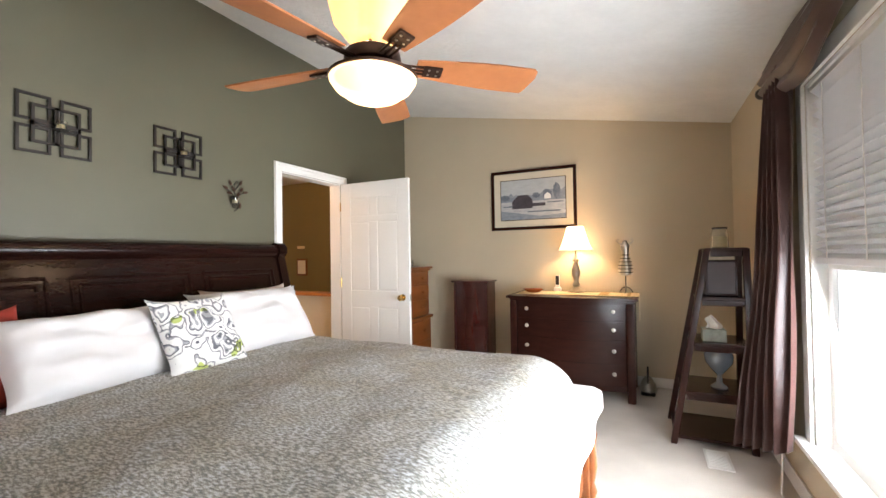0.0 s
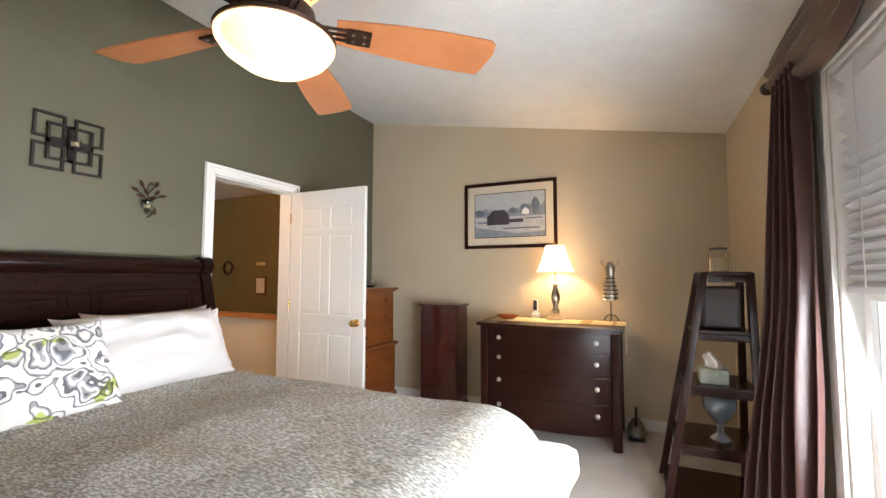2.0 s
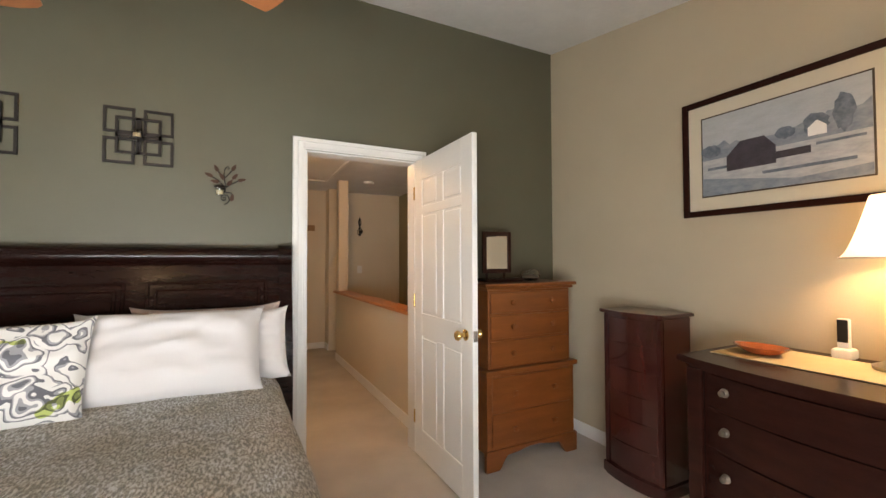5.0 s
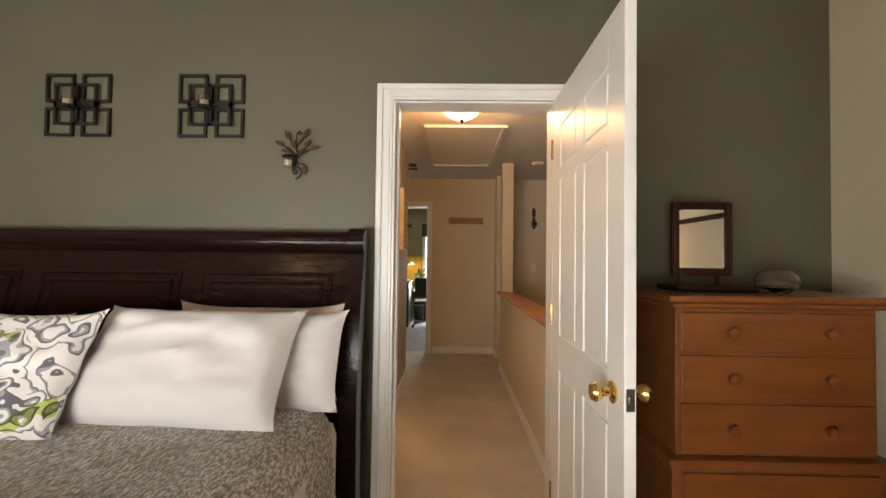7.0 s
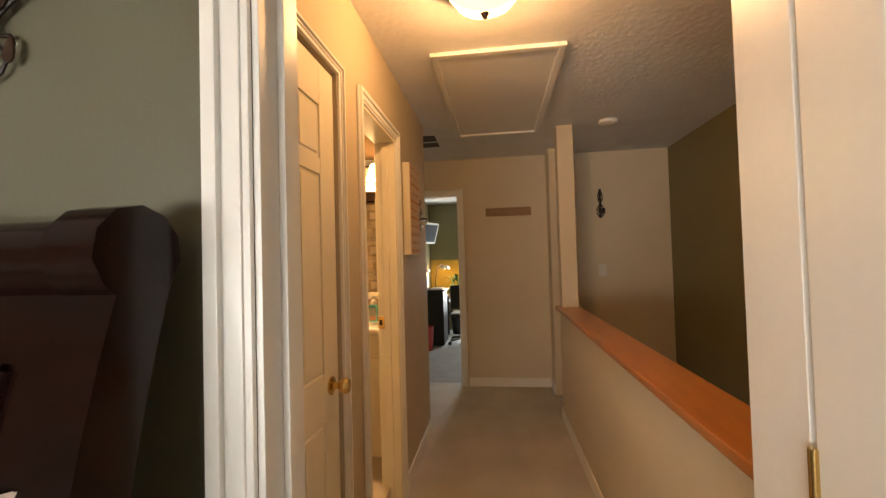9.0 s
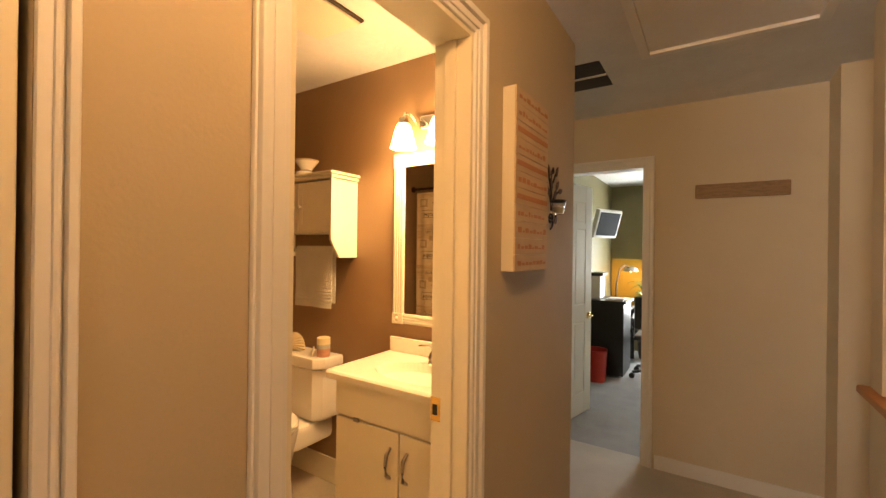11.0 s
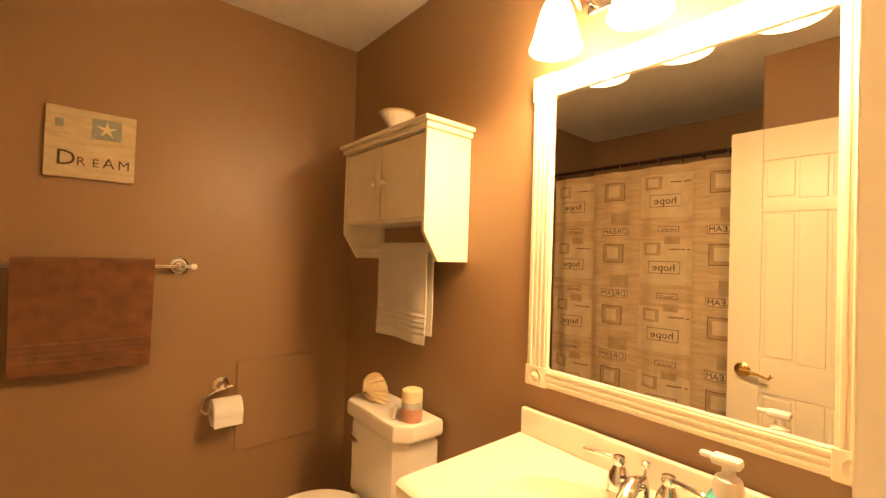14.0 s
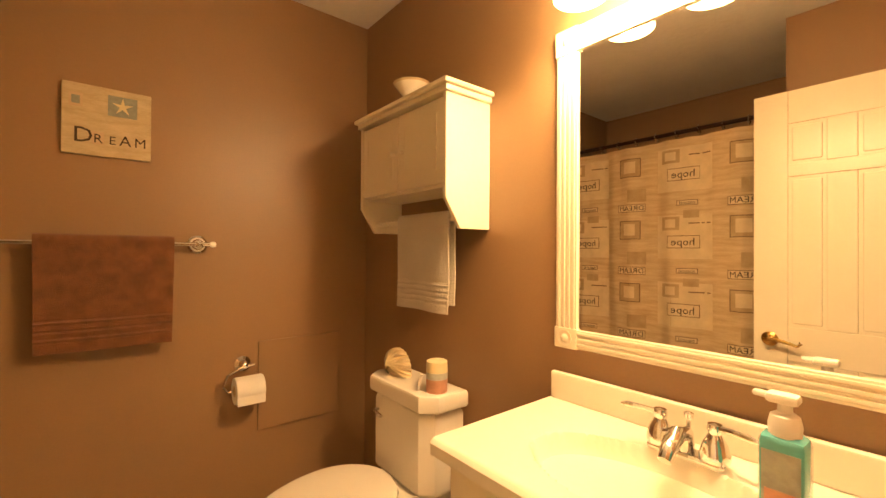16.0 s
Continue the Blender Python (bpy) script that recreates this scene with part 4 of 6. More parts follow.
CX, CY0, CY1 = -2.50, 3.83, 4.56
part("lower_case", B((-2.94, CX + 0.0, CY0, CY1, 0.10, 0.60), r=0.006), PINE, ch)
part("waist_moulding", B((-2.945, CX + 0.025, CY0 - 0.02, CY1 + 0.02, 0.60, 0.635), r=0.010), PINE, ch)
part("upper_case", B((-2.94, CX - 0.015, CY0 + 0.02, CY1 - 0.02, 0.635, 1.145), r=0.006), PINE, ch)
part("top", B((-2.95, CX + 0.025, CY0 - 0.02, CY1 + 0.02, 1.165, 1.19), (-2.945, CX + 0.008, CY0, CY1, 1.145, 1.165), r=0.008), PINE, ch)
n = 24
arch = [(CY0 - 0.012, 0.0)] + [(CY0 + 0.10 + (CY1 - CY0 - 0.20) * i / n, 0.02 + 0.075 * min(1, 4 * math.sin(math.pi * i / n)) - 0.02 * math.cos(6.283 * i / n * 1.0) * math.sin(math.pi * i / n)) for i in range(n + 1)] + [(CY1 + 0.012, 0.0), (CY1 + 0.012, 0.13), (CY0 - 0.012, 0.13)]
arch.insert(1, (CY0 + 0.085, 0.0))
arch.insert(-3, (CY1 - 0.085, 0.0))
part("bracket_base", prism(arch, CX - 0.02, CX + 0.016, 'x', 0.004), PINE, ch)
part("base_side", B((-2.93, CX - 0.02, CY1 - 0.02, CY1 + 0.012, 0.0, 0.13), r=0.004), PINE, ch)
for z0, z1, ox in ((0.145, 0.355, 0.0), (0.37, 0.585, 0.0), (0.65, 0.815, -0.015), (0.83, 0.98, -0.015), (0.995, 1.13, -0.015)):
    dw = part("drawer", B((CX + ox - 0.01, CX + ox + 0.012, CY0 + 0.035, CY1 - 0.035, z0, z1), r=0.006), PINE, ch)
    for y in (CY0 + 0.2, CY1 - 0.2):
        part("knob", lathe([(0.001, 0), (0.009, 0.0), (0.008, 0.012), (0.019, 0.02), (0.018, 0.03), (0.001, 0.034)], (CX + ox + 0.012, y, (z0 + z1) / 2), 14, axis='x'), PINE, dw)
mi = thing("dressing_mirror", (-2.72, 4.06, 1.19), "small tilting mirror in a dark wooden frame", "mirror")
part("mirror_base", B((-2.80, -2.63, 3.92, 4.23, 1.191, 1.215), r=0.008), MAHOG, mi)
part("mirror_frame", B((-2.74, -2.715, 3.945, 3.976, 1.25, 1.545), (-2.74, -2.715, 4.154, 4.185, 1.25, 1.545), (-2.74, -2.715, 3.976, 4.154, 1.25, 1.281), (-2.74, -2.715, 3.976, 4.154, 1.514, 1.545), r=0.006), MAHOG, mi)
part("mirror_glass", B((-2.735, -2.722, 3.976, 4.154, 1.281, 1.514)), MIRROR, mi)
for y in (3.99, 4.14):
    part("mirror_post", tube([(-2.745, y, 1.21), (-2.745, y, 1.30)], 0.008, 8), MAHOG, mi)
gb = thing("glass_bowl", (-2.66, 4.31, 1.19), "clear round glass bowl on the pine chest", "bowl")
part("glass", lathe([(0.001, 0), (0.04, 0.0), (0.065, 0.02), (0.074, 0.045), (0.065, 0.07), (0.045, 0.085), (0.042, 0.084), (0.06, 0.068), (0.068, 0.045), (0.058, 0.023), (0.001, 0.008)], (-2.66, 4.31, 1.1905), 24), GLASS, gb)
part("pebbles", lathe([(0.001, 0.009), (0.054, 0.024), (0.058, 0.034), (0.03, 0.042), (0.001, 0.044)], (-2.66, 4.31, 1.1905), 14), PEWTER, gb)

# picture over the dresser
pc = thing("framed_picture", (-1.335, 4.79, 1.9), "winter farm landscape print in a dark wooden frame", "picture")
PX0, PX1, PZ0, PZ1 = -1.805, -0.863, 1.585, 2.255
part("frame", B((PX0, PX0 + 0.035, 4.772, 4.797, PZ0, PZ1), (PX1 - 0.035, PX1, 4.772, 4.797, PZ0, PZ1), (PX0 + 0.035, PX1 - 0.035, 4.772, 4.797, PZ0, PZ0 + 0.035), (PX0 + 0.035, PX1 - 0.035, 4.772, 4.797, PZ1 - 0.035, PZ1), r=0.006), MAHOG, pc)
part("mat_board", B((PX0 + 0.034, PX1 - 0.034, 4.786, 4.797, PZ0 + 0.034, PZ1 - 0.034)), MAT_BOARD, pc)
QX0, QX1, QZ0, QZ1 = PX0 + 0.115, PX1 - 0.115, PZ0 + 0.115, PZ1 - 0.115
part("print_border", B((QX0 - 0.008, QX1 + 0.008, 4.7845, 4.787, QZ0 - 0.008, QZ1 + 0.008)), INK_AND_SHADE, pc)
SNOW = mat("print_snow", (0.36, 0.36, 0.38), 0.5, second=(0.55, 0.54, 0.52), scale=14, fine=60, stretch=(1, 1, 3), bump=0)
HILL = mat("print_hillside", (0.16, 0.19, 0.24), 0.5, second=(0.30, 0.32, 0.34), scale=18, fine=60, stretch=(1, 1, 2), bump=0)
PSKY = mat("print_sky", (0.42, 0.43, 0.44), 0.5, var=0.12, scale=8, stretch=(1, 1, 3), bump=0)
BARN = mat("print_barn", (0.05, 0.04, 0.05), 0.5, var=0.3, scale=20, bump=0)
part("print_sky", B((QX0, QX1, 4.783, 4.785, QZ0, QZ1)), PSKY, pc)
part("print_snow", B((QX0, QX1, 4.7815, 4.783, QZ0, QZ0 + 0.21)), SNOW, pc)
hp = [(QX0, QZ0 + 0.20)] + [(QX0 + (QX1 - QX0) * i / 24, QZ0 + 0.27 + 0.012 * math.sin(i * 0.5) + 0.035 * noise.noise(Vector((i * 0.9, 0, 0))) + (0.05 if i > 18 else 0)) for i in range(25)] + [(QX1, QZ0 + 0.20)]
part("print_hillside", prism(hp, 4.780, 4.7815, 'y'), HILL, pc)
part("print_barn", prism([(QX0 + 0.13, QZ0 + 0.12), (QX0 + 0.36, QZ0 + 0.12), (QX0 + 0.36, QZ0 + 0.21), (QX0 + 0.31, QZ0 + 0.27), (QX0 + 0.20, QZ0 + 0.27), (QX0 + 0.13, QZ0 + 0.20)], 4.7785, 4.780, 'y'), BARN, pc)
part("print_shed", B((QX0 + 0.36, QX0 + 0.50, 4.7785, 4.780, QZ0 + 0.14, QZ0 + 0.175)), BARN, pc)
TREE = mat("print_trees", (0.07, 0.09, 0.12), 0.5, second=(0.20, 0.22, 0.26), scale=30, bump=0)
for tx, tw, tz, th in ((0.52, 0.10, 0.22, 0.10), (0.62, 0.075, 0.21, 0.17), (0.05, 0.10, 0.21, 0.07), (0.40, 0.08, 0.23, 0.06)):
    crown = [(QX0 + tx + tw / 2 * math.cos(a * 0.314) * (1 + 0.3 * noise.noise(Vector((a * 0.7, tx * 9, 0)))), QZ0 + tz + th / 2 + th / 2 * math.sin(a * 0.314) * (1 + 0.25 * noise.noise(Vector((a * 0.9, tx * 5, 3))))) for a in range(20)]
    part("print_tree", prism([(min(QX1, x), z) for x, z in crown], 4.7788, 4.7798, 'y'), TREE, pc)
part("print_house", prism([(QX0 + 0.49, QZ0 + 0.215), (QX0 + 0.56, QZ0 + 0.215), (QX0 + 0.56, QZ0 + 0.255), (QX0 + 0.525, QZ0 + 0.285), (QX0 + 0.49, QZ0 + 0.255)], 4.7775, 4.7785, 'y'), PAPER, pc)
part("print_fence", B((QX0 + 0.03, QX0 + 0.13, 4.7785, 4.7798, QZ0 + 0.14, QZ0 + 0.155), (QX0 + 0.52, QX1 - 0.02, 4.7785, 4.7798, QZ0 + 0.17, QZ0 + 0.182), (QX0 + 0.30, QX0 + 0.66, 4.7785, 4.7798, QZ0 + 0.075, QZ0 + 0.09)), TREE, pc, smooth=False)
part("print_foreground", prism([(QX0, QZ0), (QX1, QZ0), (QX1, QZ0 + 0.05), (QX0 + 0.45, QZ0 + 0.03), (QX0 + 0.2, QZ0 + 0.07), (QX0, QZ0 + 0.10)], 4.7785, 4.780, 'y'), HILL, pc)

# ---- tapering shelf stand ----
sh = thing("shelf_stand", (0.12, 3.75, 0), "dark mahogany tapering shelf stand with five shelves", "shelf")
SCY = 3.76


def mid_x(z):
    return 0.155 + 0.085 * z


def half(z):
    k = z / 1.34
    return 0.23 * (1 - k) + 0.11 * k, 0.235 * (1 - k) + 0.13 * k


for sx in (1, -1):
    for sy in (1, -1):
        ps = [(mid_x(z) + sx * (half(z)[0]), SCY + sy * half(z)[1], z) for z in (0.0, 0.66, 1.33)]
        bm = bmesh.new()
        B((-0.02, 0.02, -0.02, 0.02, 0, 1), r=0.004, bm=bm)
        lo, hi = Vector(ps[0]), Vector(ps[2])
        for v in bm.verts:
            v.co = lo.lerp(hi, v.co.z) + Vector((v.co.x, v.co.y, 0))
        part("leg", bm, MAHOG, sh)
for z in (0.06, 0.36, 0.69, 1.00, 1.335):
    a, b = half(z)
    SCX = mid_x(z)
    part("shelf", B((SCX - a - 0.01, SCX + a + 0.01, SCY - b - 0.012, SCY + b + 0.012, z - 0.022, z), r=0.005), MAHOGX, sh)
    if z > 0.3:
        part("shelf_apron", B((SCX - a + 0.02, SCX + a - 0.02, SCY - b - 0.008, SCY - b + 0.008, z - 0.06, z - 0.022), r=0.003), MAHOGX, sh)
jc = thing("jar_candle", (0.25, 3.74, 1.336), "cream candle in a clear glass jar", "candle")
part("wax", lathe([(0.001, 0), (0.045, 0.0), (0.045, 0.075), (0.001, 0.075)], (0.25, 3.74, 1.342), 20), WAX, jc)
part("jar", lathe([(0.001, 0), (0.05, 0.0), (0.052, 0.01), (0.052, 0.11), (0.046, 0.125), (0.046, 0.135), (0.043, 0.135), (0.049, 0.11), (0.048, 0.006), (0.001, 0.005)], (0.25, 3.74, 1.336), 24), GLASS, jc)
part("jar_lid", lathe([(0.001, 0), (0.048, 0.0), (0.048, 0.008), (0.001, 0.01)], (0.25, 3.74, 1.472), 20), BLACK, jc)
lb = thing("storage_box", (0.19, 3.76, 1.001), "brown box with lighter front panel on the shelf", "box")
part("box_body", B((0.145, 0.345, 3.68, 3.88, 1.001, 1.25), r=0.01), MAHOG, lb)
part("box_panel", B((0.165, 0.325, 3.672, 3.68, 1.02, 1.235), r=0.004), CURTAIN, lb)
tb = thing("tissue_box", (0.19, 3.68, 0.691), "patterned tissue box with a white tissue standing up", "tissue box")
part("carton", B((0.12, 0.26, 3.62, 3.74, 0.691, 0.775), r=0.004), BLUEGREY, tb)


def tissue(u, v):
    a = (u - 0.5) * 0.10
    return Vector((0.19 + a * (1 - 0.3 * v) + 0.012 * math.sin(v * 5), 3.68 + 0.02 * math.sin(u * 7 + v * 2), 0.774 + 0.10 * v * (1 - 0.7 * abs(u - 0.45))))


part("tissue", sheet(tissue, 14, 10, 0.001), PAPER, tb)
gl = thing("glass_vase", (0.22, 3.70, 0.36), "round dark glass vase on the shelf", "vase")
part("vase", lathe([(0.001, 0), (0.05, 0.0), (0.055, 0.01), (0.02, 0.04), (0.015, 0.09), (0.05, 0.13), (0.085, 0.18), (0.09, 0.23), (0.075, 0.26), (0.07, 0.26), (0.08, 0.22), (0.07, 0.18), (0.001, 0.13)], (0.22, 3.70, 0.361), 24), mat("smoke_glass", (0.12, 0.14, 0.16), 0.08, var=0.1, bump=0, coat=0.6), gl)


# ---- ceiling fan ----
fx, fy = FAN
fan = thing("ceiling_fan", (fx, fy, 2.006), "lit ceiling fan with five wooden blades", "ceiling fan")
part("light_bowl", lathe([(0.001, 0.0), (0.06, 0.005), (0.12, 0.028), (0.172, 0.065), (0.196, 0.10), (0.197, 0.108), (0.16, 0.114), (0.001, 0.116)], (fx, fy, 2.006), 40), FAN_GLOW, fan, "glowing cream glass bowl")
part("bowl_ring", lathe([(0.12, 0.112), (0.198, 0.112), (0.202, 0.122), (0.17, 0.138), (0.11, 0.15), (0.08, 0.17)], (fx, fy, 2.006), 40), BRONZE, fan)
part("motor_housing", lathe([(0.001, 0.16), (0.10, 0.16), (0.125, 0.175), (0.13, 0.20), (0.125, 0.225), (0.10, 0.24), (0.001, 0.245)], (fx, fy, 2.006), 40), BRONZE, fan)
for k in range(4):
    a = k * math.pi / 2 + 0.4
    part("cage_bar", tube([(fx + 0.05 * math.cos(a), fy + 0.05 * math.sin(a), 2.23), (fx + 0.05 * math.cos(a), fy + 0.05 * math.sin(a), 2.50)], 0.008, 8), BRONZE, fan)
part("upper_glass", lathe([(0.07, 0.0), (0.12, 0.03), (0.175, 0.10), (0.20, 0.20), (0.195, 0.205), (0.17, 0.11), (0.11, 0.035), (0.001, 0.012)], (fx, fy, 2.275), 36), UP_GLOW, fan, "glowing amber upper glass")
part("downrod", tube([(fx, fy, 2.22), (fx, fy, vault(fx) - 0.02)], 0.013, 12), BRONZE, fan)
part("canopy", lathe([(0.02, -0.06), (0.06, -0.045), (0.075, -0.01), (0.075, 0.03)], (fx, fy, vault(fx) - 0.015), 24), BRONZE, fan)
for k in range(5):
    M = pose(fx, fy, 2.192, 0, 0, 42.8 + 72 * k) @ pose(0, 0, 0, -14, 0, 0)
    out = []
    for i in range(15):
        q = i / 14
        out.append((0.20 + 0.58 * q, 0.055 + 0.038 * math.sin(min(1, q * 1.25) * math.pi / 2)))
    outline = [(x, -y) for x, y in out] + [(0.80, -0.078), (0.81, -0.03), (0.79, 0.065)] + [(x, y) for x, y in out[::-1]]
    bm = prism(outline, -0.004, 0.004, 'z', 0.0015)
    bm.transform(M)
    b = part("blade", bm, BLADE, fan)
    bm = B((0.10, 0.30, -0.028, -0.018, -0.014, -0.004), (0.10, 0.30, 0.018, 0.028, -0.014, -0.004), (0.10, 0.30, -0.005, 0.005, -0.014, -0.004), (0.235, 0.325, -0.034, 0.034, -0.016, -0.005), r=0.003)
    bm.transform(M)
    br = part("blade_arm", bm, BRONZE, b, "dark bronze blade bracket")
    for x in (0.26, 0.30):
        for y in (-0.016, 0.016):
            bm = lathe([(0.001, -0.019), (0.006, -0.018), (0.007, -0.015)], (x, y, 0), 8)
            bm.transform(M)
            part("screw", bm, PEWTER, b)

# ---- wall art ----


def square_art(c):
    """Overlapping square outlines in flat black bar, with a candle cup."""
    y0, z0 = c
    a = thing("wall_art", (XW, y0, z0), "black metal overlapping squares with candle cup", "wall art", "black square wall sconces")

    def ring(yc, zc, h, d):
        t = 0.0065
        x0, x1 = XW + d, XW + d + 0.012
        part("square", B((x0, x1, yc - h, yc + h, zc + h - 2 * t, zc + h), (x0, x1, yc - h, yc + h, zc - h, zc - h + 2 * t), (x0, x1, yc - h, yc - h + 2 * t, zc - h + 2 * t, zc + h - 2 * t), (x0, x1, yc + h - 2 * t, yc + h, zc - h + 2 * t, zc + h - 2 * t)), BLACK, a, smooth=False)
    for sy in (1, -1):
        for sz in (1, -1):
            ring(y0 + sy * 0.087, z0 + sz * 0.081, 0.068, 0.004)
            ring(y0 + sy * 0.045, z0 + sz * 0.042, 0.056, 0.017)
    part("candle_plate", lathe([(0.001, 0), (0.032, 0.0), (0.034, 0.004), (0.001, 0.004)], (XW + 0.065, y0, z0 - 0.025), 18), BLACK, a)
    part("arm", B((XW + 0.02, XW + 0.07, y0 - 0.005, y0 + 0.005, z0 - 0.031, z0 - 0.026)), BLACK, a)
    part("candle_cup", lathe([(0.001, 0), (0.022, 0.0), (0.026, 0.045), (0.024, 0.045), (0.02, 0.004), (0.001, 0.003)], (XW + 0.065, y0, z0 - 0.021), 18), GLASS, a)
    part("candle", lathe([(0.001, 0), (0.018, 0.0), (0.018, 0.022), (0.001, 0.023)], (XW + 0.065, y0, z0 - 0.017), 14), WAX, a)
    return a


square_art((1.295, 2.008))
square_art((1.930, 2.008))


def leaf_sconce(at, rz, scale=1.0):
    """Vine sconce of curled iron with leaves; drawn on the plane x = 0, facing +x."""
    s = thing("leaf_sconce", at, "dark iron vine sconce with leaves and candle cup", "wall sconce", rz=rz)
    M = POSE[s] @ Matrix.Scale(scale, 4)

    def add(nm, bm, m):
        bm.transform(M)
        part(nm, bm, m, s)
    spiral = [(0.012, 0.034 * math.exp(-a * 0.11) * math.sin(a * 0.62), -0.078 - 0.034 * math.exp(-a * 0.11) * math.cos(a * 0.62)) for a in range(18)]
    stems = ([(0.012, 0.004, -0.044), (0.012, 0.006, 0.0), (0.014, -0.002, 0.05), (0.014, 0.004, 0.088), (0.014, 0.018, 0.102), (0.014, 0.026, 0.09), (0.014, 0.018, 0.083)],
             [(0.012, 0.004, -0.02), (0.014, -0.026, 0.018), (0.014, -0.058, 0.036)], [(0.012, 0.002, 0.02), (0.014, -0.016, 0.05), (0.014, -0.030, 0.070)],
             [(0.012, 0.004, -0.02), (0.014, 0.04, 0.006), (0.014, 0.070, 0.024)], [(0.012, 0.0, 0.03), (0.014, 0.024, 0.06), (0.014, 0.040, 0.082)],
             [(0.012, 0.004, -0.044), (0.012, 0.034, -0.046), (0.012, 0.040, -0.06)], spiral)
    for ps in stems:
        add("stem", tube(ps, 0.0032, 6), BLACK)
    for y, z, a in ((-0.074, 0.046, 155), (-0.038, 0.084, 115), (0.048, 0.094, 60), (0.088, 0.029, 15), (0.054, 0.046, 50), (-0.012, 0.042, 120), (0.028, 0.010, 55), (0.040, -0.072, 80), (-0.045, 0.012, 175)):
        o = [(0.021 * math.cos(k / 12 * 6.283), 0.0095 * math.sin(k / 12 * 6.283) * (1 - 0.35 * math.cos(k / 12 * 6.283))) for k in range(12)]
        bm = prism(o, -0.0015, 0.0015, 'x')
        bm.transform(Matrix.Translation((0.018, y, z)) @ pose(0, 0, 0, a, 0, 0))
        add("leaf", bm, BRONZE)
    add("cup_ring", lathe([(0.026, -0.004), (0.03, 0.0), (0.026, 0.004), (0.023, 0.0)], (0.045, -0.02, -0.02), 18), BLACK)
    add("cup", lathe([(0.001, -0.045), (0.018, -0.045), (0.026, 0.0), (0.024, 0.0), (0.016, -0.042), (0.001, -0.042)], (0.045, -0.02, -0.02), 18), GLASS)
    add("candle", lathe([(0.001, -0.041), (0.015, -0.041), (0.019, -0.02), (0.001, -0.02)], (0.045, -0.02, -0.02), 14), WAX)
    return s


leaf_sconce((XW, 2.335, 1.785), 0, 1.05)
leaf_sconce((-5.33, 2.58, 1.67), 90, 1.15)

# ---- hall ----
hl = thing("ceiling_light", (-3.96, 3.13, 2.43), "lit flush ceiling light with bronze rim and white glass", "ceiling light")
part("rim", lathe([(0.001, 0), (0.17, 0.0), (0.175, -0.012), (0.165, -0.035), (0.145, -0.045)], (-3.96, 3.13, 2.4295), 40), BRONZE, hl)
part("glass_bowl", lathe([(0.145, -0.04), (0.14, -0.06), (0.11, -0.10), (0.06, -0.13), (0.02, -0.142), (0.001, -0.143)], (-3.96, 3.13, 2.4295), 40), HALL_GLOW, hl, "glowing white glass bowl")
part("finial", lathe([(0.001, -0.165), (0.010, -0.16), (0.013, -0.15), (0.018, -0.142), (0.001, -0.14)], (-3.96, 3.13, 2.4295), 16), BRONZE, hl)
rv = thing("return_vent", (-6.1, 2.45, HC), "black ceiling return vent with pale divider", "vent")
part("grille", B((-6.27, -5.92, 2.28, 2.64, HC - 0.006, HC - 0.001)), BLACK, rv)
part("divider", B((-6.10, -6.085, 2.28, 2.64, HC - 0.012, HC - 0.006)), PLASTIC_W, rv)
PLAQUE = mat("weathered_plaque", (0.30, 0.19, 0.10), 0.7, var=0.25, scale=20, stretch=(1, 1, 5), bump=0.1)
pq = thing("wooden_plaque", (-6.84, 3.28, 1.84), "narrow carved wooden plaque on the hall wall", "plaque")
part("board", B((-6.8495, -6.832, 3.04, 3.516, 1.80, 1.888), r=0.004), PLAQUE, pq)
part("raised_line", B((-6.832, -6.829, 3.07, 3.49, 1.815, 1.87), r=0.002), PLAQUE, pq)
sg = thing("plank_sign", (-5.05, 2.6, 1.39), "tall wooden plank sign with worn lettered rows", "sign")
part("sign_box", B((-5.195, -4.90, 2.581, 2.622, 1.39, 1.965), r=0.002), CREAM, sg)
for i in range(11):
    z = 1.39 + i * 0.0523
    part("plank", B((-5.195, -4.90, 2.622, 2.627 + 0.001 * (i % 2), z + 0.001, z + 0.0515), r=0.001), SIGNWOOD, sg)
    if i in (4, 6, 8):
        part("painted_stripe", B((-5.185, -4.91, 2.6282, 2.6292, z + 0.018, z + 0.034)), SIGNRED, sg, smooth=False)
    else:
        random.seed(i)
        x = -4.92
        bm = bmesh.new()
        while x > -5.16:
            w = random.uniform(0.012, 0.03)
            B((x - w, x, 2.6282, 2.6292, z + 0.018, z + 0.018 + random.uniform(0.006, 0.018)), bm=bm)
            x -= w + 0.010
        part("worn_lettering", bm, SIGNRED, sg, smooth=False)
sc = thing("stair_sconce", (-6.84, 4.22, 1.87), "dark iron oval sconce on the stairwell wall", "wall sconce")
for sg2 in (1, -1):
    part("scroll", tube([(-6.84, 4.22 + sg2 * 0.045 * math.sin(a * 0.42) * (1 - a / 22), 1.74 + a * 0.02) for a in range(16)], 0.006, 6), BLACK, sc)
part("backplate", B((-6.8495, -6.842, 4.208, 4.232, 1.74, 2.03), r=0.003), BLACK, sc)
part("cup", lathe([(0.001, 0), (0.03, 0.0), (0.035, 0.05), (0.03, 0.05), (0.001, 0.01)], (-6.79, 4.22, 1.78), 16), BLACK, sc)
part("arm", tube([(-6.84, 4.22, 1.86), (-6.81, 4.22, 1.80), (-6.79, 4.22, 1.78)], 0.006, 8), BLACK, sc)
sw = thing("light_switch", (-6.84, 4.22, 1.2), "white light switch plate on the stairwell wall", "switch")
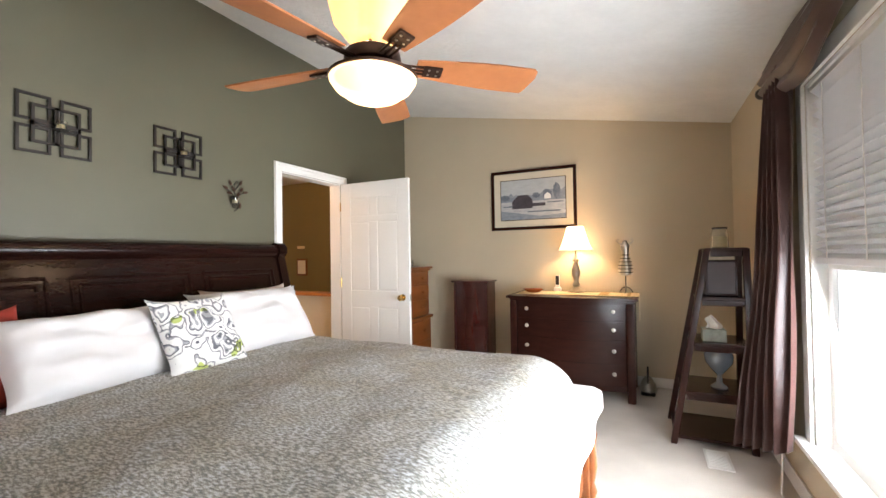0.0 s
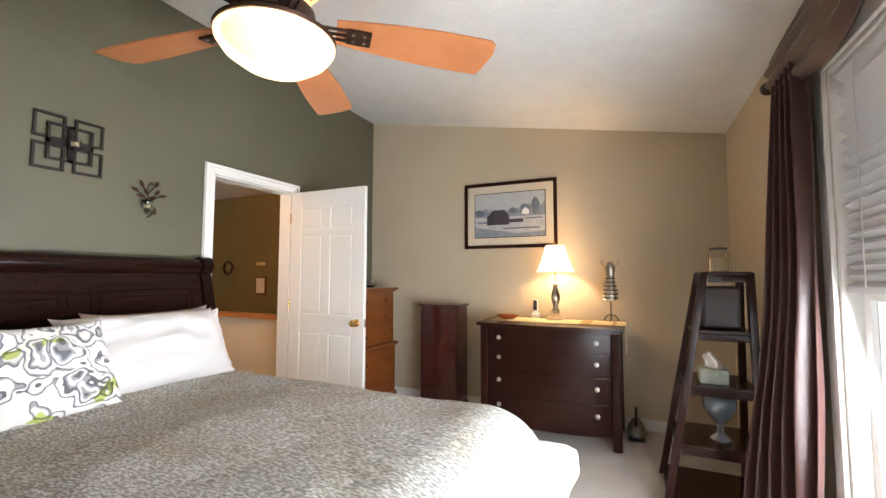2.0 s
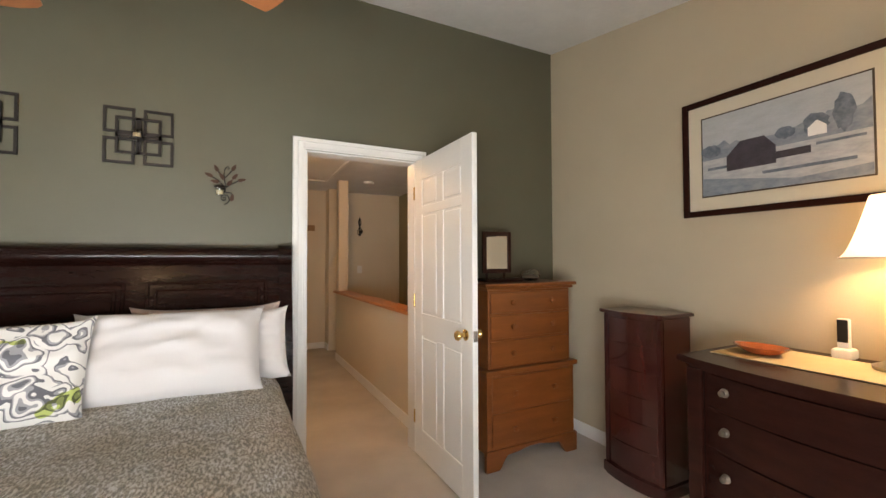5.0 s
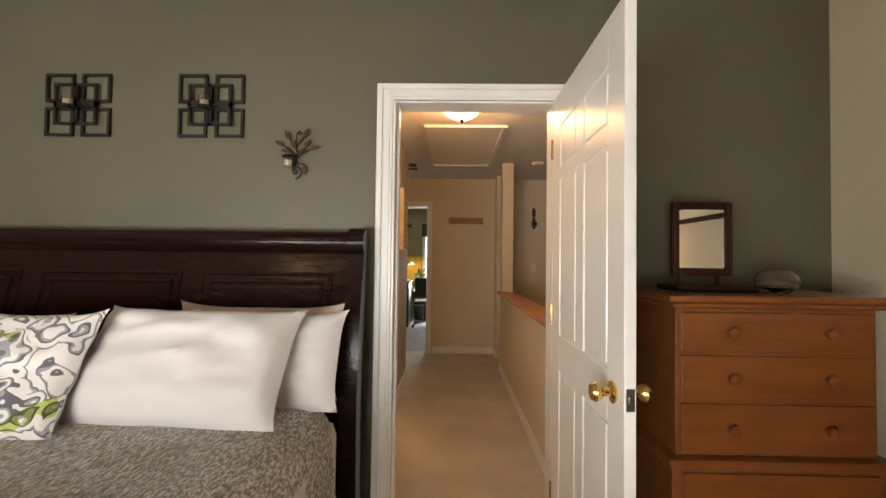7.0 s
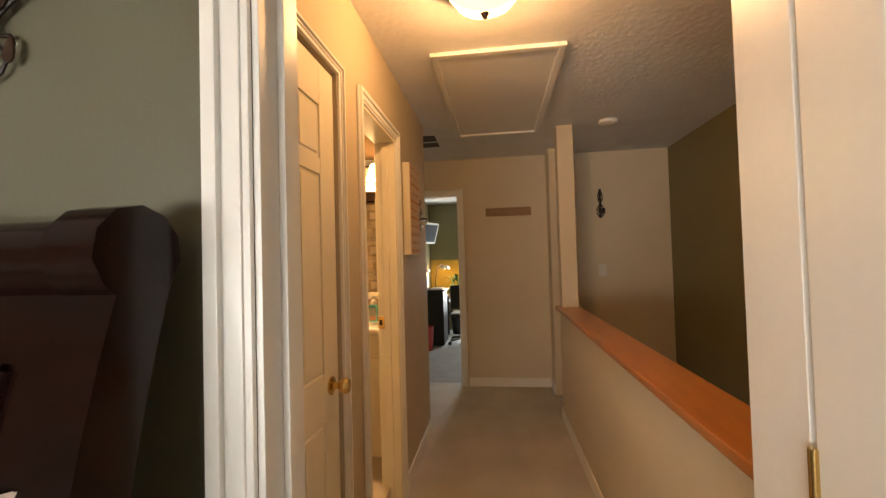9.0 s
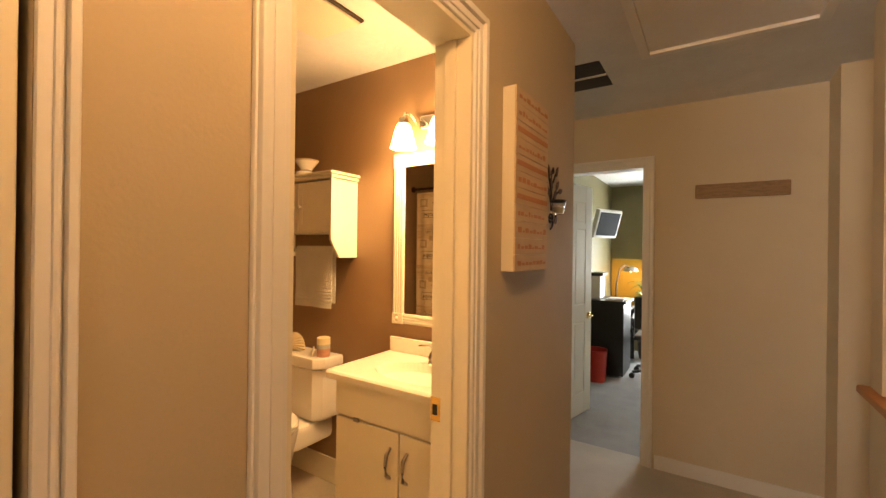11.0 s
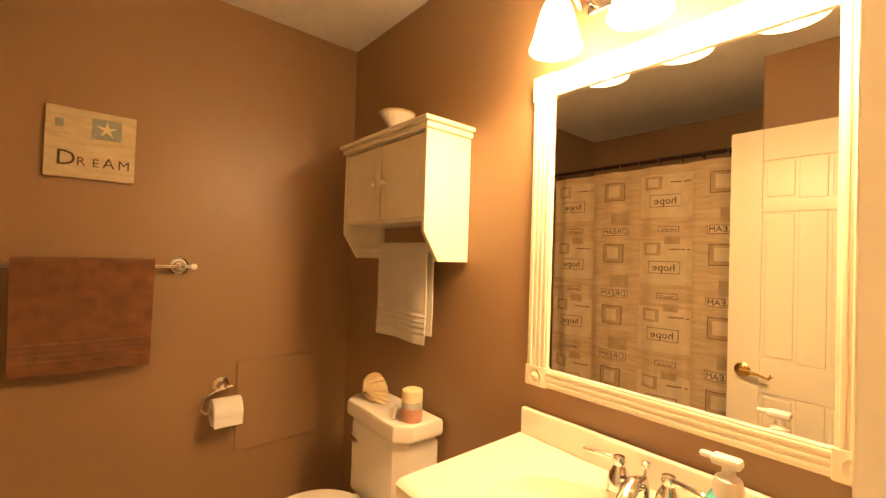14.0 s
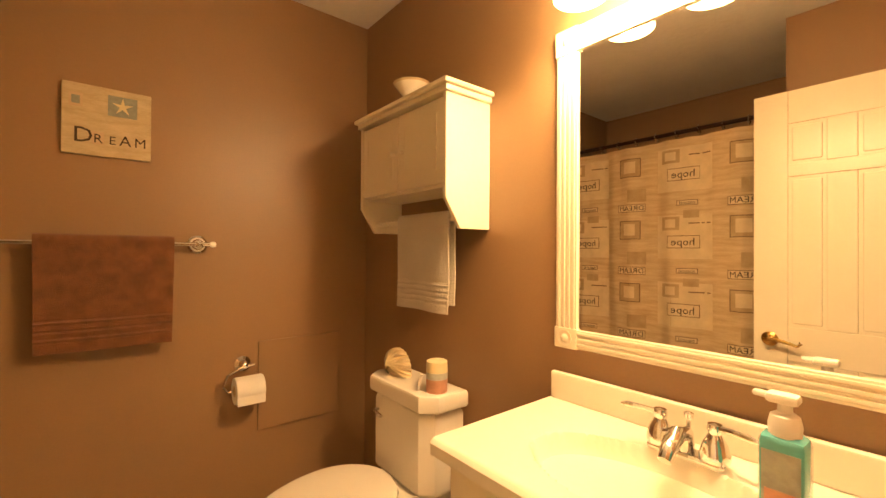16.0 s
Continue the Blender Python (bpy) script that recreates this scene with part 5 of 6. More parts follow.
part("plate", B((-6.8495, -6.843, 4.18, 4.26, 1.14, 1.26), r=0.003), PLASTIC_W, sw)
part("toggle", B((-6.843, -6.83, 4.214, 4.226, 1.19, 1.21), r=0.002), PLASTIC_W, sw)
sd = thing("smoke_alarm", (-5.83, 4.06, HC), "round white smoke alarm on the ceiling", "smoke alarm")
part("case", lathe([(0.001, 0), (0.07, 0.0), (0.068, -0.02), (0.05, -0.032), (0.001, -0.033)], (-5.83, 4.06, HC - 0.0005), 24), PLASTIC_W, sd)
wr = thing("wreath", (-5.47, 4.89, 1.42), "dried brown twig wreath on the olive wall", "wreath")
for k in range(5):
    random.seed(k)
    part("twig_ring", tube([(-5.47 + (0.085 + 0.012 * math.sin(a * 0.9 + k)) * math.cos(a * math.pi / 12), 4.878 + 0.008 * math.sin(a + k * 2), 1.42 + (0.085 + 0.012 * math.cos(a * 1.1 + k * 1.7)) * math.sin(a * math.pi / 12)) for a in range(25)], 0.008, 6), BRONZE, wr)
pf = thing("small_frame", (-4.83, 4.89, 1.17), "small white print in a thin wooden frame", "picture")
part("frame", B((-4.93, -4.73, 4.882, 4.899, 1.05, 1.30), r=0.004), PINE, pf)
part("print", B((-4.905, -4.755, 4.878, 4.882, 1.075, 1.275)), PAPER, pf)
wl = thing("wall_plaque", (-4.85, 4.89, 1.47), "short pale lettered plaque on olive wall", "plaque")
part("board", B((-4.92, -4.78, 4.885, 4.899, 1.45, 1.49), r=0.003), WAX, wl)

# ---- office ----
ok = thing("office_cabinet", (-9.05, 2.1, 0), "black cabinet crowded with office clutter", "cabinet")
part("body", B((-9.30, -8.80, 1.87, 2.30, 0.03, 0.86), r=0.006), BLACKWOOD, ok)
part("top", B((-9.33, -8.77, 1.86, 2.33, 0.86, 0.885), r=0.005), BLACKWOOD, ok)
part("side_shelf", B((-9.90, -9.34, 1.87, 2.26, 0.70, 0.73), (-9.90, -9.87, 1.87, 2.26, 0.0, 0.70), r=0.004), BLACKWOOD, ok)
bn = thing("waste_bin", (-8.66, 2.06, 0), "red plastic waste bin beside the cabinet", "bin")
part("bin_body", lathe([(0.001, 0), (0.115, 0.0), (0.135, 0.34), (0.14, 0.35), (0.13, 0.35), (0.11, 0.01), (0.001, 0.008)], (-8.62, 2.03, 0.0), 24), RED_BIN, bn)
pr = thing("printer", (-9.0, 2.05, 0.885), "small pale desk machine on the cabinet", "printer")
part("machine_body", B((-9.16, -8.92, 1.9, 2.02, 0.886, 1.16), r=0.02), PLASTIC_W, pr)
part("machine_lid", B((-9.18, -8.90, 1.89, 2.05, 1.16, 1.20), r=0.01), BLACKWOOD, pr)
pt = thing("paper_stack", (-8.9, 2.2, 0.885), "loose white papers on the cabinet", "papers")
part("sheet_pile", B((-9.0, -8.80, 2.10, 2.28, 0.886, 0.905), (-8.99, -8.82, 2.12, 2.30, 0.905, 0.915), r=0.002), PAPER, pt)
ol = thing("desk_lamp", (-10.1, 2.05, 0.73), "lit gooseneck desk lamp with grey metal head", "lamp")
part("base", lathe([(0.001, 0), (0.07, 0.0), (0.07, 0.015), (0.012, 0.025), (0.001, 0.025)], (-9.70, 2.05, 0.731), 18), PEWTER, ol)
part("neck", tube([(-9.70, 2.05, 0.75), (-9.72, 2.05, 1.0), (-9.80, 2.08, 1.22), (-9.93, 2.13, 1.27), (-10.03, 2.17, 1.22)], 0.009, 8), BLACK, ol)
part("head", lathe([(0.10, -0.02), (0.085, 0.02), (0.04, 0.05), (0.036, 0.05), (0.08, 0.018), (0.096, -0.02)], (-10.05, 2.18, 1.20), 24), PEWTER, ol, "grey metal lamp head")
part("bulb", lathe([(0.001, -0.03), (0.02, -0.02), (0.025, 0.0), (0.012, 0.03), (0.001, 0.035)], (-10.05, 2.18, 1.20), 16), OFFICE_GLOW, ol, "lit bulb")
tv = thing("wall_television", (-9.0, 2.05, 1.78), "small silver television tilted on a wall bracket", "television")
bm = B((-0.22, 0.22, -0.03, 0.03, -0.17, 0.17), r=0.012)
TM = pose(-9.0, 2.06, 1.79, -16, 0, -24)
bm.transform(Matrix.Translation((0, 0, 0)) @ TM)
part("tv_case", bm, PLASTIC_W, tv)
bm = B((-0.19, 0.19, 0.030, 0.033, -0.14, 0.14))
bm.transform(TM)
part("tv_screen", bm, mat("matt_screen", (0.02, 0.022, 0.026), 0.75, var=0.1, bump=0, spec=0.15), tv, "dark screen")
part("tv_bracket", tube([(-9.05, 1.85, 1.75), (-9.02, 2.0, 1.77), (-9.0, 2.05, 1.79)], 0.02, 8), BLACK, tv)
pl = thing("potted_plant", (-10.02, 2.42, 0), "leafy green plant in a dark pot", "plant")
part("pot", lathe([(0.001, 0), (0.12, 0.0), (0.16, 0.30), (0.17, 0.31), (0.15, 0.31), (0.001, 0.28)], (-10.02, 2.42, 0), 20), BLACKWOOD, pl)
random.seed(5)
bm = bmesh.new()
for k in range(70):
    a, e = random.uniform(0, 6.283), random.uniform(0.1, 1.2)
    l, r0 = random.uniform(0.16, 0.30), random.uniform(0.0, 0.12)
    zb = random.uniform(0.50, 1.05)

    def blade(u, v, a=a, e=e, l=l, r0=r0, zb=zb):
        d = Vector((math.cos(a), math.sin(a), 0))
        s = Vector((-math.sin(a), math.cos(a), 0))
        w = 0.055 * math.sin(math.pi * min(1, u * 0.92 + 0.08))
        return Vector((-10.02, 2.42, zb)) + d * (r0 + l * u * math.cos(e)) + Vector((0, 0, l * (u * math.sin(e) - 0.5 * u * u))) + s * (v - 0.5) * w
    sheet(blade, 4, 2, 0.0, bm)
part("leaves", bm, LEAF, pl)
part("stem", tube([(-10.02, 2.42, 0.28), (-10.01, 2.41, 0.6), (-10.03, 2.43, 1.0)], 0.012, 8), LEAF, pl)
oc = thing("office_chair", (-9.1, 2.59, 0), "black swivel office chair on five castors", "chair")
part("seat", B((-9.33, -8.87, 2.39, 2.82, 0.44, 0.51), r=0.03), BLACKWOOD, oc)
part("backrest", B((-8.90, -8.85, 2.40, 2.81, 0.58, 0.95), r=0.03), BLACKWOOD, oc)
part("column", tube([(-9.1, 2.60, 0.10), (-9.1, 2.60, 0.45)], 0.025, 10), BLACK, oc)
part("back_arm", tube([(-9.0, 2.60, 0.45), (-8.86, 2.60, 0.48), (-8.87, 2.60, 0.62)], 0.018, 8), BLACK, oc)
for k in range(5):
    a = k * 1.2566 + 0.3
    part("base_leg", tube([(-9.1, 2.60, 0.11), (-9.1 + 0.27 * math.cos(a), 2.60 + 0.27 * math.sin(a), 0.07)], 0.018, 8), BLACK, oc)
    part("castor", lathe([(0.001, -0.02), (0.03, -0.02), (0.03, 0.02), (0.001, 0.02)], (-9.1 + 0.28 * math.cos(a), 2.60 + 0.28 * math.sin(a), 0.031), 12, axis='x'), BLACK, oc)
for y in (2.37, 2.84):
    part("armrest", tube([(-9.25, y, 0.47), (-9.28, y, 0.60), (-9.22, y, 0.70), (-9.08, y, 0.715), (-8.95, y, 0.68), (-8.90, y, 0.56), (-8.98, y, 0.47)], 0.017, 8), BLACK, oc)
ow = thing("window_2", (OXW, 2.97, 0.5), "bright white office window with dark valance", "window", kind="structure")
part("window_frame", B((OXW - 0.02, OXW + 0.02, 2.44, 2.50, 0.44, 2.11), (OXW - 0.02, OXW + 0.02, 3.45, 3.51, 0.44, 2.11), (OXW - 0.02, OXW + 0.02, 2.50, 3.45, 2.05, 2.11), (OXW - 0.02, OXW + 0.03, 2.50, 3.45, 0.44, 0.50), (OXW - 0.07, OXW - 0.03, 2.50, 3.45, 1.24, 1.29), r=0.004), WHITE, ow)
pn = part("pane", B((OXW - 0.06, OXW - 0.055, 2.50, 3.45, 0.50, 2.05)), GLASS, ow)
pn.visible_shadow = False
part("valance", B((OXW + 0.03, OXW + 0.07, 2.42, 3.53, 1.80, 2.10), r=0.01), BLACKWOOD, ow, "dark cloth valance")
put("backdrop_office_sky", B((-14.0, -13.9, -4, 10, -3, 6)), DAY, False, "bright sky outside the office window", "sky", "structure")
# thin board coloured like the desk lamp's glow on the wall; no real panel
yp = thing("lamplit_patch", (-10.38, 2.15, 0.8), "yellow patch standing for lamplight low on the office wall", "panel")
part("board", B((OXW + 0.001, OXW + 0.02, 1.87, 2.42, 0.55, 1.35), r=0.003), LAMPLIT_YELLOW, yp)

# ---- bathroom ----
WX = -5.415
vn = thing("vanity_cabinet", (-5.2, 2.1, 0), "cream two-door vanity cabinet with drawer front", "vanity")
VX = -5.0
part("carcass", B((WX + 0.002, VX - 0.02, 1.745, 2.465, 0.09, 0.885), r=0.003), CREAM, vn)
part("false_drawer", B((VX - 0.02, VX, 1.75, 2.462, 0.735, 0.88), r=0.005), CREAM, vn)
for y0, y1, hy in ((1.75, 2.098, 2.06), (2.106, 2.462, 2.145)):
    d = part("door", B((VX - 0.02, VX - 0.002, y0, y1, 0.17, 0.725), r=0.006), CREAM, vn)
    part("handle", tube([(VX - 0.003, hy, 0.66), (VX + 0.022, hy, 0.64), (VX + 0.028, hy, 0.60), (VX + 0.022, hy, 0.56), (VX - 0.003, hy, 0.54)], [0.006, 0.008, 0.007, 0.008, 0.006], 8), PEWTER, d, "curved brushed metal handle")
part("hinge_clip", B((VX - 0.004, VX + 0.006, 1.86, 1.89, 0.722, 0.738), r=0.002), PEWTER, vn)
ct = thing("countertop", (-5.2, 2.1, 0.89), "cream moulded vanity top with integral oval basin", "countertop")
bcx, bcy, ba, bb = -5.165, 2.10, 0.135, 0.235


def top(u, v):
    x, y = WX + 0.002 + u * 0.445, 1.72 + v * 0.748
    d = math.hypot((x - bcx) / ba, (y - bcy) / bb)
    k = max(0.0, 1 - d * d)
    edge = 0.010 * max(0, (u - 0.965) / 0.035) ** 2
    return Vector((x, y, 0.925 - 0.11 * k ** 0.55 * (1 if d < 1 else 0) - edge))


bm = sheet(top, 70, 110)
part("basin_top", bm, MARBLE, ct)
part("top_edge", B((VX + 0.018, VX + 0.031, 1.72, 2.468, 0.889, 0.9145), (WX + 0.003, VX + 0.018, 1.7185, 1.7215, 0.889, 0.923), r=0.001), MARBLE, ct)
part("backsplash", B((WX + 0.001, WX + 0.022, 1.722, 2.468, 0.924, 1.0), r=0.006), MARBLE, ct)
part("drain", lathe([(0.001, 0), (0.02, 0.0), (0.022, 0.003), (0.001, 0.004)], (bcx, bcy, 0.816), 18), CHROME, ct)

fc = thing("faucet", (-5.32, 2.103, 0.925), "chrome two-handle basin faucet", "faucet")
FX = -5.318
part("base_plate", B((FX - 0.022, FX + 0.022, 2.033, 2.173, 0.9255, 0.94), r=0.007), CHROME, fc)
for y, sgn in ((2.053, -1), (2.153, 1)):
    hv = part("valve", lathe([(0.001, 0), (0.026, 0.0), (0.027, 0.008), (0.022, 0.03), (0.014, 0.045), (0.011, 0.05), (0.014, 0.058), (0.012, 0.068), (0.001, 0.07)], (FX, y, 0.938), 20), CHROME, fc)
    part("handle", tube([(FX, y, 0.998), (FX + 0.01, y + sgn * 0.03, 1.003), (FX + 0.016, y + sgn * 0.062, 1.002), (FX + 0.018, y + sgn * 0.075, 1.001)], [0.007, 0.0055, 0.007, 0.003], 8), CHROME, hv)
part("spout", tube([(FX, 2.103, 0.935), (FX + 0.012, 2.103, 0.975), (FX + 0.045, 2.103, 0.982), (FX + 0.085, 2.103, 0.962), (FX + 0.10, 2.103, 0.948)], [0.017, 0.017, 0.016, 0.015, 0.012], 12), CHROME, fc)
part("lift_rod", lathe([(0.001, 0.0), (0.004, 0.0), (0.004, 0.03), (0.009, 0.036), (0.009, 0.044), (0.001, 0.048)], (FX - 0.012, 2.103, 0.965), 12), CHROME, fc)
SPX, SPY = -5.235, 2.275
sp = thing("soap_dispenser", (SPX, SPY, 0.925), "teal hand soap bottle with white pump", "soap bottle")
part("bottle", B((SPX - 0.027, SPX + 0.027, SPY - 0.031, SPY + 0.031, 0.926, 1.052), r=0.013), SOAP, sp)
part("label", B((SPX + 0.027, SPX + 0.0283, SPY - 0.024, SPY + 0.024, 0.94, 1.03)), BLUEGREY, sp, "printed pale label")
part("label_art", B((SPX + 0.0285, SPX + 0.0291, SPY - 0.020, SPY + 0.020, 0.945, 0.972)), WAX_PINK, sp)
part("collar", lathe([(0.001, 0), (0.021, 0.0), (0.022, 0.016), (0.019, 0.030), (0.010, 0.036), (0.009, 0.052), (0.001, 0.052)], (SPX, SPY, 1.050), 20), PLASTIC_W, sp)
part("pump_head", B((SPX - 0.014, SPX + 0.014, SPY - 0.024, SPY + 0.019, 1.098, 1.114), (SPX - 0.007, SPX + 0.007, SPY - 0.042, SPY - 0.02, 1.102, 1.112), r=0.006), PLASTIC_W, sp)

ef = thing("exhaust_fan", (-4.86, 1.74, HC), "cream exhaust fan cover in the bathroom ceiling", "vent")
# dark plate stands in for the shadow round the cover's edge
part("shadow_gap", B((-5.01, -4.71, 1.60, 1.88, HC - 0.012, HC - 0.001)), INK_AND_SHADE, ef)
part("cover", B((-5.0, -4.72, 1.61, 1.87, HC - 0.026, HC - 0.012), r=0.006), CREAM, ef)

# mirror with fluted frame
mr = thing("wall_mirror", (WX, 2.09, 1.5), "large mirror in a fluted cream frame", "mirror")
MY0, MY1, MZ0, MZ1 = 1.735, 2.445, 1.072, 1.943
part("mirror_glass", B((WX + 0.001, WX + 0.008, MY0 + 0.06, MY1 - 0.06, MZ0 + 0.046, MZ1 - 0.06)), MIRROR, mr)


def fluted(y0, y1, z0, z1, upright):
    bs = [(WX + 0.001, WX + 0.016, y0, y1, z0, z1)]
    for k in range(3 if not upright and z1 - z0 < 0.06 else 4):
        o = 0.006 + k * 0.0148
        bs.append((WX + 0.014, WX + 0.0185, y0 + o, y0 + o + 0.009, z0, z1) if upright else (WX + 0.014, WX + 0.0185, y0, y1, z0 + o, z0 + o + 0.009))
    return B(*bs, r=0.002)


part("frame_stile", fluted(MY0, MY0 + 0.065, MZ0 + 0.050, MZ1 - 0.065, True), CREAM, mr)
part("frame_stile", fluted(MY1 - 0.065, MY1, MZ0 + 0.050, MZ1 - 0.065, True), CREAM, mr)
part("frame_rail", fluted(MY0 + 0.065, MY1 - 0.065, MZ0, MZ0 + 0.050, False), CREAM, mr)
part("frame_rail", fluted(MY0 + 0.065, MY1 - 0.065, MZ1 - 0.065, MZ1, False), CREAM, mr)
for y in (MY0, MY1 - 0.065):
    for z in (MZ0, MZ1 - 0.065):
        h = 0.050 if z == MZ0 else 0.065
        bm = B((WX + 0.001, WX + 0.020, y - 0.003, y + 0.068, z - 0.003, z + h + 0.003), r=0.003)
        lathe([(0.020, 0.018), (0.022, 0.023), (0.016, 0.021), (0.012, 0.021), (0.008, 0.025), (0.001, 0.026)], (WX, y + 0.0325, z + h / 2), 18, bm=bm, axis='x')
        part("corner_block", bm, CREAM, mr)

# vanity light
vl = thing("vanity_light", (WX, 2.085, 2.06), "lit three-bulb vanity light with bell glass shades", "wall light")
part("back_plate", B((WX + 0.001, WX + 0.03, 1.90, 2.27, 2.05, 2.12), r=0.012), CHROME, vl)
for k in range(3):
    y = 1.88 + 0.205 * k
    part("arm", tube([(WX + 0.02, y, 2.085), (WX + 0.07, y, 2.12), (WX + 0.115, y, 2.11), (WX + 0.125, y, 2.075)], 0.008, 10), CHROME, vl)
    part("socket", lathe([(0.001, 0.03), (0.022, 0.03), (0.026, 0.0), (0.022, -0.01)], (WX + 0.125, y, 2.055), 18), CHROME, vl)

    def bellglass(u, v, y=y):
        a = u * 2 * math.pi
        r = 0.026 + 0.032 * v ** 0.7 + 0.004 * max(0, v - 0.8) * 5
        return Vector((WX + 0.125 + r * math.cos(a), y + r * math.sin(a), 2.055 - 0.115 * v))
    part("glass_shade", sheet(bellglass, 28, 10, 0.003), VAN_GLOW, vl, "glowing frosted bell glass")

# cabinet over the toilet
CBY0, CBY1 = 0.915, 1.46
cb = thing("wall_cabinet", (WX, 1.19, 1.4), "cream wall cabinet with two doors and towel bar", "cabinet")
side = [(WX + 0.002, 1.405), (-5.283, 1.405), (-5.222, 1.50), (-5.222, 1.825), (WX + 0.002, 1.825)]
part("side_panel", prism(side, CBY0, CBY0 + 0.016, 'y', 0.002), CREAM, cb)
part("side_panel", prism(side, CBY1 - 0.016, CBY1, 'y', 0.002), CREAM, cb)
part("case", B((WX + 0.002, -5.245, CBY0 + 0.016, CBY1 - 0.016, 1.535, 1.82), r=0.002), CREAM, cb)
part("cornice", B((WX + 0.001, -5.20, CBY0 - 0.022, CBY1 + 0.022, 1.845, 1.862), (WX + 0.001, -5.212, CBY0 - 0.012, CBY1 + 0.012, 1.825, 1.845), r=0.006), CREAM, cb)
mid = (CBY0 + CBY1) / 2
for y0, y1, ky in ((CBY0 + 0.018, mid - 0.002, mid - 0.028), (mid + 0.002, CBY1 - 0.018, mid + 0.028)):
    d = part("door", B((-5.243, -5.226, y0, y1, 1.545, 1.815), r=0.003), CREAM, cb)
    for y in (y0 + 0.035, y1 - 0.035):
        part("bead", B((-5.226, -5.2235, y - 0.003, y + 0.003, 1.59, 1.77), r=0.001), CREAM, d)
    part("knob", lathe([(0.001, 0), (0.006, 0.0), (0.005, 0.01), (0.011, 0.016), (0.010, 0.023), (0.001, 0.026)], (-5.226, ky, 1.68), 14, axis='x'), CREAM, d)
part("towel_bar", tube([(-5.30, CBY0 + 0.01, 1.44), (-5.30, CBY1 - 0.01, 1.44)], 0.009, 10), CREAM, cb)


def hang(x, y0, y1, ztop, zbot, gap, seed, rib):
    """A towel folded over a bar along y."""
    def fn(u, v):
        l = v * 2
        if l < 0.96:
            xx, z = x + gap, zbot + (ztop - zbot) * l / 0.96
        elif l < 1.04:
            a = (l - 0.96) / 0.08 * math.pi
            xx, z = x + gap * math.cos(a), ztop + gap * math.sin(a)
        else:
            xx, z = x - gap, ztop - (ztop - zbot) * 0.92 * (l - 1.04) / 0.96
        y = y0 + (y1 - y0) * u
        low = max(0, (ztop - z) / (ztop - zbot))
        w = 0.006 * math.sin(u * 9 + seed) * low + 0.004 * noise.noise(Vector((u * 4, z * 6, seed)))
        if l < 0.96 and 0.03 < z - zbot < 0.11:
            w += 0.0025 * math.sin((z - zbot) * 6.283 / 0.018)
        return Vector((xx + w, y + 0.01 * low * (0.5 - u), z))
    return sheet(fn, 30, 110, 0.004)


ht = thing("hand_towel", (-5.30, 1.24, 1.12), "ivory hand towel hanging from the cabinet bar", "towel")
part("terry", hang(-5.30, 1.10, 1.40, 1.452, 1.125, 0.016, 1, True), TOWELW, ht)
ms = thing("mug_and_saucer", (-5.31, 1.16, 1.862), "cream patterned bowl on an upturned cup", "ornament")
part("lower_cup", lathe([(0.001, 0), (0.06, 0.0), (0.055, 0.03), (0.03, 0.042), (0.001, 0.042)], (-5.31, 1.14, 1.8625), 24), PORCELAIN, ms)
part("upper_bowl", lathe([(0.001, 0), (0.032, 0.0), (0.035, 0.01), (0.066, 0.048), (0.07, 0.058), (0.066, 0.058), (0.03, 0.014), (0.001, 0.010)], (-5.31, 1.15, 1.904), 28), PORCELAIN, ms)
part("painted_band", lathe([(0.0675, 0.050), (0.0705, 0.0575), (0.0710, 0.0575), (0.068, 0.050)], (-5.31, 1.15, 1.904), 28), DREAMBG, ms)

# toilet
TY = 1.17
to = thing("toilet", (-5.1, TY, 0), "white two-piece toilet with closed lid", "toilet")


def ring_solid(sections, seg=36):
    """A solid through egg-shaped levels: (z, x centre, half length, half width)."""
    bm = bmesh.new()
    rings = []
    for z, xc, a, b in sections:
        rings.append([bm.verts.new((xc + a * math.cos(t) * (1.0 if math.cos(t) > 0 else 0.82), TY + b * math.sin(t) * (1 - 0.10 * math.cos(t)), z)) for t in (2 * math.pi * i / seg for i in range(seg))])
    for p, q in zip(rings, rings[1:]):
        for i in range(seg):
            j = (i + 1) % seg
            bm.faces.new((p[i], p[j], q[j], q[i]))
    bm.faces.new(rings[0][::-1])
    bm.faces.new(rings[-1])
    return bm


part("bowl", ring_solid([(0.091, -5.040, 0.20, 0.115), (0.120, -5.040, 0.20, 0.115), (0.180, -5.050, 0.18, 0.10), (0.270, -5.030, 0.19, 0.11), (0.395, -5.010, 0.24, 0.155), (0.465, -4.995, 0.265, 0.18), (0.500, -4.995, 0.27, 0.185)]), PORCELAIN, to)
part("seat", ring_solid([(0.501, -4.995, 0.256, 0.183), (0.507, -4.995, 0.262, 0.188), (0.517, -4.995, 0.262, 0.188), (0.521, -4.995, 0.256, 0.183)]), PORCELAIN, to)
part("lid", ring_solid([(0.523, -5.000, 0.252, 0.180), (0.528, -5.000, 0.259, 0.186), (0.538, -5.000, 0.256, 0.183), (0.546, -5.005, 0.24, 0.16), (0.548, -5.005, 0.1, 0.07)]), PORCELAIN, to)
part("tank_deck", B((-5.40, -5.12, TY - 0.14, TY + 0.14, 0.37, 0.50), r=0.03), PORCELAIN, to)
part("tank", prism([(-5.395, TY - 0.185), (-5.275, TY - 0.18), (-5.235, TY - 0.14), (-5.235, TY + 0.14), (-5.275, TY + 0.18), (-5.395, TY + 0.185)], 0.502, 0.79, 'z', 0.02), PORCELAIN, to)
